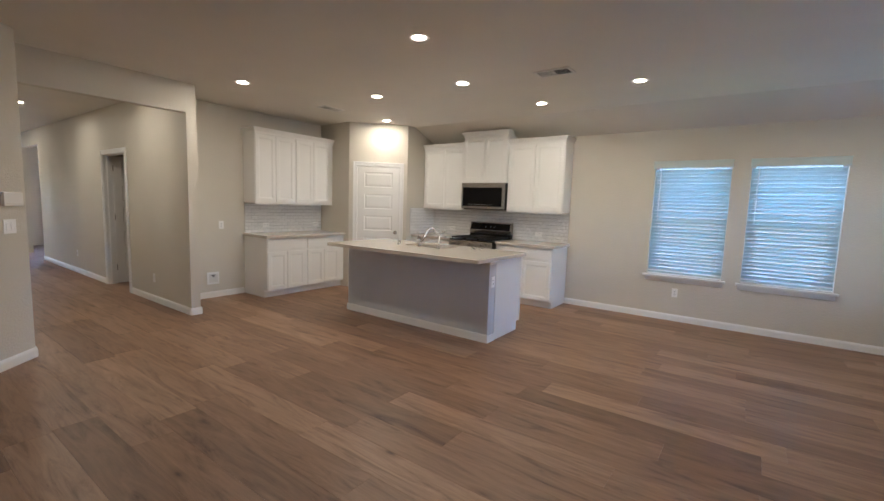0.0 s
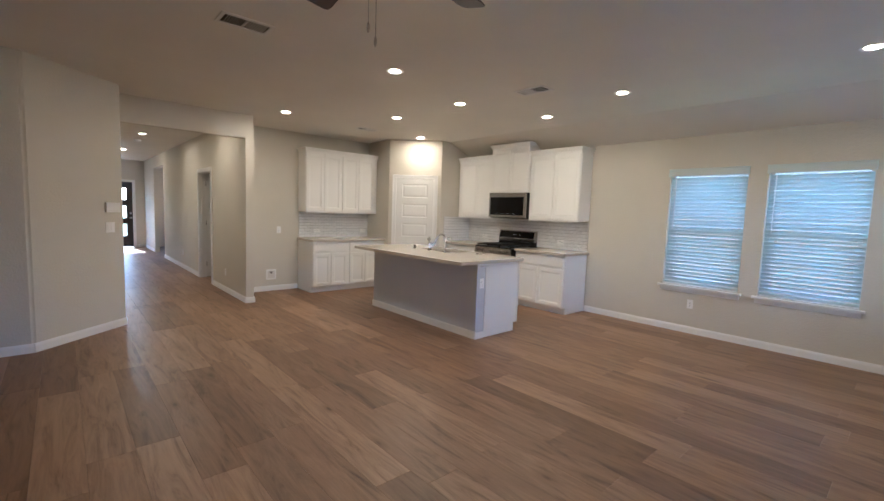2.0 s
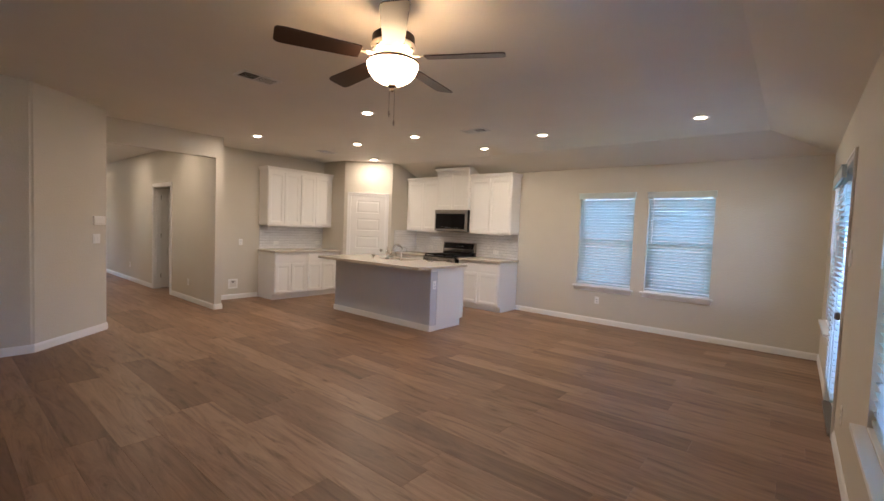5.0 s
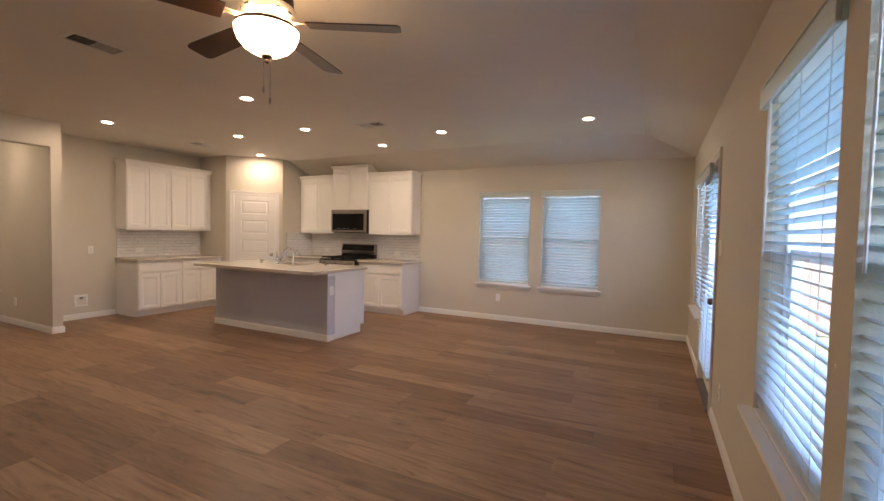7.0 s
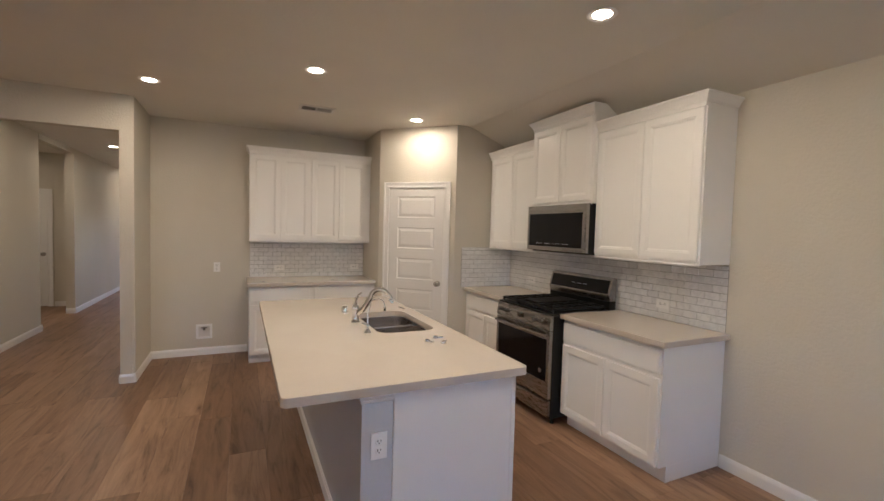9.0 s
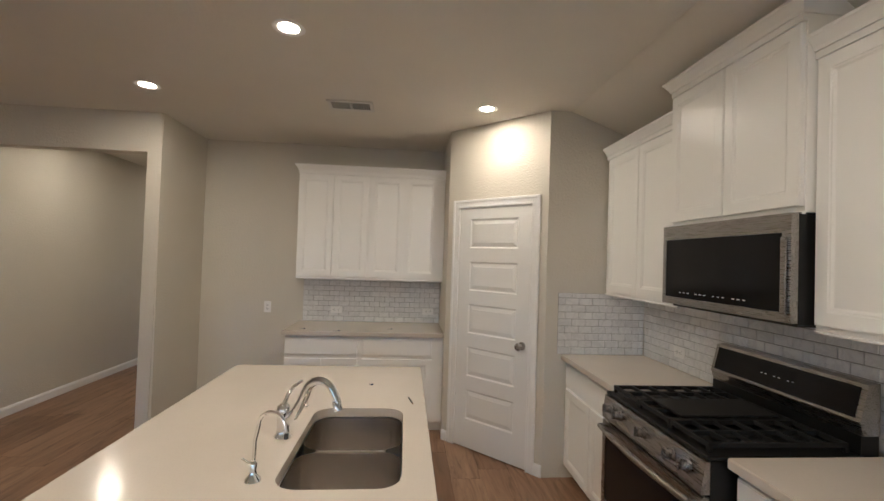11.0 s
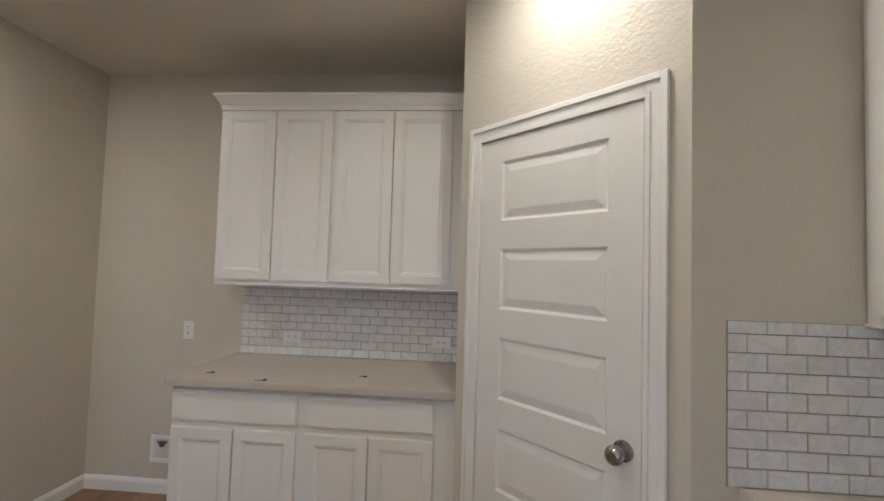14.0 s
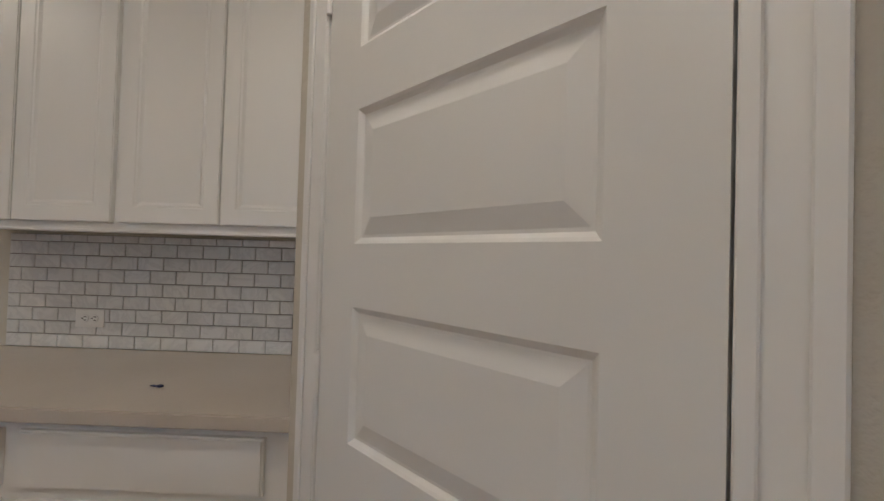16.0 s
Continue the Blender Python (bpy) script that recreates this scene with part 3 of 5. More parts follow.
def panel_door(name, m, w, h, label, hinge_right=False, open_deg=0.0, depth=0.115):
    """Interior door in its opening, origin at the opening's lower left, wall face at y = 0."""
    t = thing(name, m, label, "door", "interior doors", "structure")
    casing(t, 0, w, h)
    jamb(t, 0, w, h, depth)
    lw = w - 0.036
    leaf = part("door_leaf", panel_slab(lw, h - 0.0305), DOORPAINT, t)
    if open_deg:
        leaf.matrix_basis = pose(0.019, depth, 0.012, 0, 0, open_deg) @ pose(0, -0.0, 0)
    else:
        leaf.matrix_basis = pose(0.018, -0.006, 0.012)
    kx = 0.055 if hinge_right else lw - 0.055
    k = part("door_knob", knob_bm(), NICKEL, leaf, "satin nickel door knob", True)
    k.matrix_basis = pose(kx, 0, 0.93)
    part("latch_plate", boxes((w - 0.019 + 0.0005, w - 0.0165, 0.004, 0.035, 0.90, 0.965)), NICKEL, t)
    for z in (0.22, 1.03, 1.80):
        hx = 0.0175
        part("hinge", lathe([(0, 0), (0.006, 0), (0.006, 0.085), (0.0035, 0.088), (0.0035, 0.094), (0, 0.094)], 10, pose(hx, -0.012 if not open_deg else depth + 0.004, z)), TRIM if not open_deg else PEWTER, t, smooth=True)
    return t


panel_door("door_1", P45 @ pose(PD[0], 0, 0), PD[1] - PD[0], 2.055, "white five-panel pantry door, closed, with nickel knob")
panel_door("door_2", pose(HALL_DOOR[0], HR, 0), HALL_DOOR[1] - HALL_DOOR[0], 2.05, "white panel door standing open off the hall", open_deg=88)
panel_door("door_3", pose(-10.30, -0.33, 0, 0, 0, 90), 0.72, 2.05, "white five-panel door, closed, in the side hall")


def patio_door(m, w, h):
    """Full-glass exterior door in its opening; origin at the lower left on the wall face, outside +y."""
    t = thing("door_4", m, "white full-glass patio door, closed, with mounted blind", "door", "", "structure")
    casing(t, 0, w, h)
    jamb(t, 0, w, h, 0.16, 0.075)
    f = 0.105
    leaf = part("door_leaf", boxes((0.02, f, 0.03, 0.072, 0.03, h - 0.02), (w - f, w - 0.02, 0.03, 0.072, 0.03, h - 0.02), (f, w - f, 0.03, 0.072, h - 0.14, h - 0.02), (f, w - f, 0.03, 0.072, 0.03, 0.25),
                       (f, f + 0.025, 0.022, 0.0295, 0.25, h - 0.14), (w - f - 0.025, w - f, 0.022, 0.0295, 0.25, h - 0.14), (f + 0.025, w - f - 0.025, 0.022, 0.0295, h - 0.165, h - 0.14), (f + 0.025, w - f - 0.025, 0.022, 0.0295, 0.25, 0.275)), DOORPAINT, t)
    g = part("pane", boxes((f + 0.0005, w - f - 0.0005, 0.048, 0.054, 0.2505, h - 0.1405)), GLASS, leaf, "clear door glass")
    g.visible_shadow = False
    k = part("door_knob", knob_bm(), PEWTER, leaf, "dark pewter door knob", True)
    k.matrix_basis = pose(w - 0.062, 0.03, 0.90)
    part("deadbolt", lathe([(0, -0.03), (0.008, -0.03), (0.008, -0.012), (0.029, -0.010), (0.031, 0), (0, 0)], 24, pose(w - 0.062, 0.03, 1.045, -90)), PEWTER, leaf, "dark pewter deadbolt", True)
    part("threshold", boxes((0.02, w - 0.02, -0.03, 0.16, -0.004, 0.026), bevel=0.006), PEWTER, t, "dark metal threshold")
    part("door_sweep", boxes((0.024, w - 0.024, 0.032, 0.07, 0.0265, 0.0295)), DARKSLOT, t)
    return t


DW = DOOR_E[1] - DOOR_E[0]
DM = pose(XE, DOOR_E[1], 0, 0, 0, -90)
patio_door(DM, DW, 2.07)
build_blind(DM @ pose(DW / 2, -0.065 + 0.022, 0.22), -12, DW - 0.11, 1.78, wand=True, proud=0.0)


def front_door(m, w, h):
    t = thing("door_5", m, "dark espresso front door with three glass lites", "door", "", "structure")
    casing(t, 0, w, h)
    jamb(t, 0, w, h, 0.15, 0.075)
    x0, x1 = 0.18, 0.74
    dims = [(0.02, x0, 0.03, 0.072, 0.02, h - 0.018), (x1, w - 0.02, 0.03, 0.072, 0.02, h - 0.018)]
    zs = [0.02, 0.36, 0.74, 0.93, 1.31, 1.50, 1.86, h - 0.018]
    for k in range(0, 8, 2):
        dims.append((x0, x1, 0.03, 0.072, zs[k], zs[k + 1]))
    leaf = part("door_leaf", boxes(*dims), FRONTDOOR, t)
    for k in (1, 3, 5):
        g = part("pane", boxes((x0, x1, 0.048, 0.054, zs[k], zs[k + 1])), GLASS, leaf, "square glass lite")
        g.visible_shadow = False
    k = part("door_knob", knob_bm(), NICKEL, leaf, "", True)
    k.matrix_basis = pose(w - 0.075, 0.03, 0.93)
    part("deadbolt", lathe([(0, -0.03), (0.008, -0.03), (0.029, -0.010), (0.031, 0), (0, 0)], 20, pose(w - 0.075, 0.03, 1.08, -90)), NICKEL, leaf, "", True)


front_door(pose(-15.45, FOYER[0], 0, 0, 0, 90), FOYER[1] - FOYER[0], 2.07)


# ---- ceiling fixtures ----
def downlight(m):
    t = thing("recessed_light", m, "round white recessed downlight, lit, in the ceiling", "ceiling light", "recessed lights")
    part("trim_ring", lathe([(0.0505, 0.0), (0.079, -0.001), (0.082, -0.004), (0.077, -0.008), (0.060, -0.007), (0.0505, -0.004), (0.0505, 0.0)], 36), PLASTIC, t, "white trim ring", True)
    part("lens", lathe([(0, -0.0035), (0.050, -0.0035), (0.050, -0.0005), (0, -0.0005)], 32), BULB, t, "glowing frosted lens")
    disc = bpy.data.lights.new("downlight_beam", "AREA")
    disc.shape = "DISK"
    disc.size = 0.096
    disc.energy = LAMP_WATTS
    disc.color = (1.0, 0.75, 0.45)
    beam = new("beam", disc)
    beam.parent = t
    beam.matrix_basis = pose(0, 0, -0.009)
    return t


SPOTS = [(-2.185, 2.833), (-4.737, 2.812), (-3.82, 4.02), (-2.585, 4.06), (-2.197, 5.275), (-0.973, 4.847), (-4.789, 5.223), (0.868, 4.888)]
lamp = downlight(pose(*SPOTS[0], H))
# the last spot, in the side hall, is an unseen lamp added to brighten it
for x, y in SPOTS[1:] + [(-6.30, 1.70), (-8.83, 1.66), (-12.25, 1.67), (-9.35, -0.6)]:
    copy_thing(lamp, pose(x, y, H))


def vent(m, w, d, label):
    """Ceiling register with a flange and angled louvres."""
    t = thing("ceiling_vent", m, label, "air vent", "ceiling vents")
    a, b, f = w / 2, d / 2, 0.028
    part("frame", boxes((-a, a, -b, -b + f, -0.009, -0.0005), (-a, a, b - f, b, -0.009, -0.0005), (-a, -a + f, -b + f, b - f, -0.009, -0.0005), (a - f, a, -b + f, b - f, -0.009, -0.0005), (-0.006, 0.006, -b + f, b - f, -0.008, -0.0005), bevel=0.002, seg=1), GRILLE, t)
    # no duct is cut: a near-black plate gives the shade between the louvres
    part("backing", boxes((-a + f, a - f, -b + f, b - f, -0.0022, -0.0004)), DARKSLOT, t, "near-black plate giving the shade of the duct")
    n = int((a - f - 0.006) / 0.0165)
    sl = part("louvre", boxes((-0.0034, 0.0034, -b + f, b - f, -0.0007, 0.0007)), GRILLE, t)
    sl.matrix_basis = pose(0.0145, 0, -0.0075, 0, 38)
    for k in range(1, n):
        again(sl, t, 0.0145 + 0.0165 * k, 0, -0.0075, 0, 38)
    for k in range(n):
        again(sl, t, -0.0145 - 0.0165 * k, 0, -0.0075, 0, -38)
    return t


vent(pose(-1.605, 4.18, H, 0, 0, 0), 0.36, 0.21, "white slatted air register in the kitchen ceiling")
vent(pose(-2.13, 1.487, H, 0, 0, 90), 0.36, 0.21, "white slatted air register near the ceiling fan")
vent(pose(-4.902, 4.194, H, 0, 0, 90), 0.34, 0.20, "white slatted air register above the wall cabinets")
det = thing("smoke_detector", pose(-9.9, 1.7, H), "round white smoke detector on the hall ceiling", "smoke detector")
part("body", lathe([(0, -0.035), (0.045, -0.035), (0.062, -0.022), (0.066, 0.0), (0, 0)], 28), PLASTIC, det, "", True)


def ceiling_fan(m):
    t = thing("ceiling_fan", m, "bronze five-blade ceiling fan with dark wood blades and lit bowl", "ceiling fan")
    part("canopy", lathe([(0, 0), (0.068, 0), (0.070, -0.012), (0.060, -0.045), (0.036, -0.068), (0.018, -0.072), (0, -0.072)], 36), BRONZE, t, "", True)
    part("downrod", lathe([(0, -0.07), (0.0135, -0.07), (0.0135, -0.150), (0, -0.150)], 20), BRONZE, t, "", True)
    part("motor_housing", lathe([(0, -0.150), (0.030, -0.152), (0.060, -0.160), (0.112, -0.168), (0.126, -0.180), (0.128, -0.228), (0, -0.228)], 44), BRONZE, t, "dark bronze motor housing", True)
    part("vent_band", lathe([(0, -0.2285), (0.131, -0.2285), (0.136, -0.234), (0.134, -0.240), (0.128, -0.252), (0.104, -0.268), (0.070, -0.275), (0, -0.275)], 44), ANTIQUE, t, "antique nickel vented band", True)
    for k in range(10):
        slot = part("vent_slot", boxes((0.1180, 0.1235, -0.016, 0.016, -0.262, -0.255)), DARKSLOT, t)
        slot.matrix_basis = pose(0, 0, 0, 0, 0, 36 * k + 18)
    part("switch_housing", lathe([(0, -0.2755), (0.068, -0.2755), (0.072, -0.285), (0.070, -0.315), (0.085, -0.330), (0.088, -0.338), (0, -0.338)], 36), ANTIQUE, t, "", True)
    part("light_bowl", lathe([(0.148, -0.330), (0.153, -0.338), (0.150, -0.362), (0.136, -0.395), (0.110, -0.425), (0.074, -0.447), (0.034, -0.458), (0, -0.460)], 48), BOWL, t, "glowing frosted glass bowl", True)
    part("fitter_rim", lathe([(0.1485, -0.328), (0.153, -0.326), (0.157, -0.332), (0.157, -0.340), (0.1535, -0.341), (0.1535, -0.334), (0.1485, -0.328)], 44), BRONZE, t, "", True)
    part("finial", lathe([(0, -0.461), (0.026, -0.461), (0.028, -0.468), (0.018, -0.476), (0.010, -0.482), (0.012, -0.490), (0.006, -0.500), (0, -0.502)], 24), BRONZE, t, "", True)
    for x, y, ln in ((0.018, 0.004, 0.20), (-0.014, -0.008, 0.145)):
        part("pull_chain", tube([(x, y, -0.470), (x, y, -0.470 - ln)], 0.0016, 6), NICKEL, t)
        part("chain_pull", lathe([(0, 0), (0.004, -0.002), (0.0065, -0.018), (0.003, -0.034), (0, -0.035)], 12, pose(x, y, -0.470 - ln)), NICKEL, t, "", True)
    # one blade along +x
    bm = bmesh.new()
    out = [(0.20, -0.055), (0.24, -0.060), (0.62, -0.072), (0.655, -0.066), (0.668, -0.050), (0.668, 0.050), (0.655, 0.066), (0.62, 0.072), (0.24, 0.060), (0.20, 0.055)]
    lo = [bm.verts.new((x, y, -0.003)) for x, y in out]
    hi = [bm.verts.new((x, y, 0.003)) for x, y in out]
    bm.faces.new(lo[::-1])
    bm.faces.new(hi)
    for i in range(len(out)):
        j = (i + 1) % len(out)
        bm.faces.new((lo[i], lo[j], hi[j], hi[i]))
    blade = part("blade", bm, DARKWOOD, t, "dark wood fan blade")
    iron = boxes((0.110, 0.205, -0.014, 0.014, -0.004, 0.004), (0.195, 0.285, -0.042, -0.022, -0.0035, 0.0035), (0.195, 0.285, 0.022, 0.042, -0.0035, 0.0035), (0.195, 0.215, -0.042, 0.042, -0.0036, 0.0036), (0.275, 0.290, -0.040, 0.040, -0.0032, 0.0032), bevel=0.002, seg=1)
    arm = part("blade_iron", iron, ANTIQUE, t, "antique nickel blade bracket")
    first = -43
    blade.matrix_basis = pose(0, 0, -0.305, 0, 0, first) @ pose(0, 0, 0, 12)
    arm.matrix_basis = pose(0, 0, -0.298, 0, 0, first) @ pose(0, 0, 0, 12)
    for k in range(1, 5):
        for src, z in ((blade, -0.305), (arm, -0.298)):
            o = again(src, t)
            o.matrix_basis = pose(0, 0, z, 0, 0, first + 72 * k) @ pose(0, 0, 0, 12)
    return t


ceiling_fan(pose(-0.185, 1.334, H))


# ---- cabinets ----
def shaker(w, h, stile=0.056, thick=0.019):
    """Cabinet door with a moulded recessed panel; lower left front corner at the origin, front at -y."""
    bm = bmesh.new()
    vs, fs = box(bm, 0, w, -thick, 0, 0, h)
    bm.normal_update()
    f = fs[2]
    outer = [e for e in f.edges]
    bmesh.ops.bevel(bm, geom=outer, offset=0.003, segments=2, affect="EDGES")
    bm.normal_update()
    f = min(bm.faces, key=lambda q: (q.calc_center_median().y, -q.calc_area()))
    for th, dp in ((stile - 0.010, 0.0), (0.004, -0.003), (0.006, 0.0), (0.006, -0.004), (0.003, -0.0015)):
        bmesh.ops.inset_region(bm, faces=[f], thickness=th, depth=dp, use_even_offset=True)
    return bm


def drawer_front(w, h, thick=0.019):
    bm = bmesh.new()
    vs, fs = box(bm, 0, w, -thick, 0, 0, h)
    bmesh.ops.bevel(bm, geom=[e for e in fs[2].edges], offset=0.006, segments=3, affect="EDGES")
    return bm


def upper_cabinet(m, w, z0, z1, depth, splits, label, crown=(1, 1), group="wall cabinets"):
    """Wall cabinet: origin at its lower left back corner on the wall (y = 0), front towards -y. splits: door edges."""
    t = thing("wall_cabinet", m @ pose(0, 0, z0), label, "cabinet", group)
    h = z1 - z0
    part("body", boxes((0, w, -depth, -0.001, 0, h)), CABINET, t)
    for a, b in splits:
        d = part("door", shaker(b - a - 0.006, h - 0.072), CABINET, t)
        d.matrix_basis = pose(a + 0.003, -depth - 0.0005, 0.022)
    prof = [(0.0, 0.0), (0.006, 0.0), (0.010, 0.012), (0.014, 0.018), (0.024, 0.034), (0.031, 0.044), (0.036, 0.048), (0.036, 0.060), (0.0, 0.060)]
    l, r = crown
    path = []
    if l:
        path.append((0.0, -0.001, -1, 0))
    path += [(0.0, -depth, -l, -1), (w, -depth, r, -1)]
    if r:
        path.append((w, -0.001, 1, 0))
    bm = bmesh.new()
    rings = [[bm.verts.new((x + nx * o, y + ny * o - (0.019 if ny else 0.0), h - 0.018 + zz)) for o, zz in prof] for x, y, nx, ny in path]
    for p, q in zip(rings, rings[1:]):
        for i in range(len(prof)):
            j = (i + 1) % len(prof)
            bm.faces.new((p[i], p[j], q[j], q[i]))
    bm.faces.new(rings[0])
    bm.faces.new(rings[-1][::-1])
    part("crown_moulding", bm, CABINET, t)
    part("top_rail", boxes((0, w, -depth - 0.0185, -depth, h - 0.046, h - 0.019)), CABINET, t)
    part("light_rail", boxes((0.002, w - 0.002, -depth - 0.012, -depth + 0.006, -0.010, -0.0005), bevel=0.002, seg=1), CABINET, t)
    return t


def base_cabinet(m, w, depth, splits, label, drawers=None, group="base cabinets", end_panel=False):
    """Floor cabinet with toe kick, doors and drawer fronts; origin at the floor, left back corner."""
    t = thing("base_cabinet", m, label, "cabinet", group)
    part("body", boxes((0, w, -depth, -0.001, 0.105, 0.876)), CABINET, t)
    part("toe_kick", boxes((0.0, w, -depth + 0.07, -0.002, 0.0, 0.1045)), CABINET, t)
    for a, b in splits:
        d = part("door", shaker(b - a - 0.007, 0.558), CABINET, t)
        d.matrix_basis = pose(a + 0.0035, -depth - 0.0005, 0.112)
    for a, b in drawers or splits:
        d = part("drawer_front", drawer_front(b - a - 0.005, 0.146), CABINET, t)
        d.matrix_basis = pose(a + 0.0025, -depth - 0.0005, 0.702)
    return t


def slab_outline(points, z0, z1, round_at=0.02):
    """A worktop slab on a plan outline with eased edges."""
    bm = prism(points, z0, z1)
    bmesh.ops.recalc_face_normals(bm, faces=bm.faces[:])
    upright = [e for e in bm.edges if abs(e.verts[0].co.z - e.verts[1].co.z) > 0.01]
    if round_at:
        bmesh.ops.bevel(bm, geom=upright, offset=round_at, segments=5, affect="EDGES")
    rim = [e for e in bm.edges if e.is_manifold and abs(e.verts[0].co.z - e.verts[1].co.z) < 1e-5 and e.calc_face_angle(0) > 1.0]
    bmesh.ops.bevel(bm, geom=rim, offset=0.004, segments=2, affect="EDGES")
    return bm


def worktop(name, points, label, round_at=0.004):
    ob = new(name, mesh_of(name, slab_outline(points, 0.8765, 0.915, round_at), QUARTZ))
    return tagged(ob, label, "countertop", "worktops")


# wall A: local x runs along +y
AM = pose(XA, 3.595, 0, 0, 0, 90)
A_END = PL[1] - 3.595
upper_cabinet(AM, A_END - 0.002, 1.377, 2.428, 0.305, [(0.004, 0.337), (0.337, 0.672), (0.690, 1.025), (1.025, 1.360)], "white four-door wall cabinet beside the pantry", (1, 0))
base_cabinet(AM, A_END - 0.002, 0.60, [(0.004, 0.330), (0.330, 0.650), (0.690, 1.008), (1.008, 1.325)], "white base cabinet with two drawers and four doors", [(0.004, 0.650), (0.690, 1.325)])
worktop("worktop", [(XA + 0.001, 3.572), (XA + 0.645, 3.572), (XA + 0.645, PL[1] - 0.001), (XA + 0.001, PL[1] - 0.001)], "cream quartz worktop with scraps of blue tape")

# wall B: local x runs along +x
RX0, RX1 = -3.875, -3.08
BR, BL = -2.178, XRET
upper_cabinet(pose(BL + 0.002, YN, 0), RX0 - BL - 0.003, 1.377, 2.43, 0.308, [(0.03, 0.452), (0.452, 0.874)], "white two-door wall cabinet by the pantry corner", (0, 0))
upper_cabinet(pose(RX0, YN, 0), RX1 - RX0, 1.815, 2.578, 0.357, [(0.004, 0.3975), (0.3975, 0.791)], "white raised wall cabinet above the microwave", (1, 1))
upper_cabinet(pose(RX1 + 0.001, YN, 0), BR - RX1 - 0.002, 1.377, 2.43, 0.308, [(0.006, 0.449), (0.449, 0.892)], "white two-door wall cabinet with crown moulding", (0, 1))
base_cabinet(pose(BL + 0.002, YN, 0), RX0 - BL - 0.006, 0.60, [(0.03, 0.448), (0.448, 0.866)], "white base cabinet between pantry and range", [(0.03, 0.866)])
base_cabinet(pose(RX1 + 0.004, YN, 0), BR - RX1 - 0.004, 0.60, [(0.006, 0.446), (0.446, 0.888)], "white base cabinet with one wide drawer front", [(0.006, 0.888)])
worktop("worktop", [(BL + 0.001, YN - 0.001), (BL + 0.001, YN - 0.649), (RX0 - 0.003, YN - 0.649), (RX0 - 0.003, YN - 0.001)], "cream quartz worktop between pantry and range")
worktop("worktop", [(RX1 + 0.003, YN - 0.001), (RX1 + 0.003, YN - 0.649), (BR + 0.038, YN - 0.649), (BR + 0.038, YN - 0.001)], "cream quartz worktop beside the range")


# ---- island ----
IX0, IX1, IY0, IY1 = -4.245, -2.098, 3.972, 4.722
isl = thing("kitchen_island", pose(0, 0, 0), "kitchen island with blue-grey drywall front and white cabinets", "kitchen island")
part("knee_wall", boxes((IX0, IX1, IY0, IY0 + 0.135, 0, 0.876)), ISLANDGREY, isl, "blue-grey drywall knee wall")
part("cabinet_body", boxes((IX0, IX1 - 0.004, IY0 + 0.1355, IY1, 0.105, 0.70), (IX0, IX1 - 0.004, IY0 + 0.1355, 4.22, 0.7, 0.8755), (IX0, -3.62, 4.22, IY1, 0.7, 0.8755), (-2.83, IX1 - 0.004, 4.22, IY1, 0.7, 0.8755), (-3.62, -2.83, 4.69, IY1, 0.7, 0.8755), (IX0, IX1 - 0.004, IY0 + 0.1355, IY1 - 0.07, 0.0, 0.1045)), CABINET, isl, "white painted cabinet body")
part("end_panel", boxes((IX1 - 0.0035, IX1 + 0.004, IY0 + 0.137, IY1 - 0.001, 0.105, 0.8755), (IX1 - 0.0035, IX1 + 0.004, IY0 + 0.137, IY1 - 0.07, 0.0, 0.1045)), CABINET, isl, "white painted end panel")
part("corner_stile", boxes((IX1 + 0.0045, IX1 + 0.010, IY1 - 0.020, IY1 - 0.0005, 0.105, 0.8755)), CABINET, isl)
part("skirting", boxes((IX0 - 0.012, IX1 + 0.012, IY0 - 0.013, IY0 - 0.0005, 0, 0.075), (IX0 - 0.012, IX1 + 0.012, IY0 - 0.008, IY0 - 0.0005, 0.0755, 0.088), (IX1 + 0.0005, IX1 + 0.012, IY0, IY0 + 0.134, 0, 0.075)), TRIM, isl, "white skirting board")
part("cap_moulding", boxes((IX1 + 0.0005, IX1 + 0.016, IY0 - 0.014, IY0 + 0.135, 0.848, 0.875), (IX1 + 0.0005, IX1 + 0.009, IY0 - 0.008, IY0 + 0.135, 0.832, 0.8475), (IX0, IX1, IY0 - 0.014, IY0 - 0.0005, 0.848, 0.875), bevel=0.003, seg=1), TRIM, isl, "white cap moulding under the worktop")
wdoor = (IX1 - IX0 - 0.02) / 5
for k in range(5):
    d = part("door", shaker(wdoor - 0.006, 0.558), CABINET, isl)
    d.matrix_basis = pose(IX1 - 0.012 - k * wdoor, IY1 + 0.0005, 0.112, 0, 0, 180)
    d = part("drawer_front", drawer_front(wdoor - 0.006, 0.146), CABINET, isl)
    d.matrix_basis = pose(IX1 - 0.012 - k * wdoor, IY1 + 0.0005, 0.702, 0, 0, 180)

# island worktop with the sink's cut-out
SX0, SX1, SY0, SY1 = -3.565, -2.89, 4.285, 4.665
TX0, TX1, TY0, TY1 = -4.312, -2.05, 3.655, 4.768


def rounded(x0, x1, y0, y1, r, n=6):
    pts = []
    for cx, cy, a0 in ((x1 - r, y1 - r, 0), (x0 + r, y1 - r, 90), (x0 + r, y0 + r, 180), (x1 - r, y0 + r, 270)):
        for i in range(n + 1):
            a = radians(a0 + 90 * i / n)
            pts.append((cx + r * math.cos(a), cy + r * math.sin(a)))
    return pts


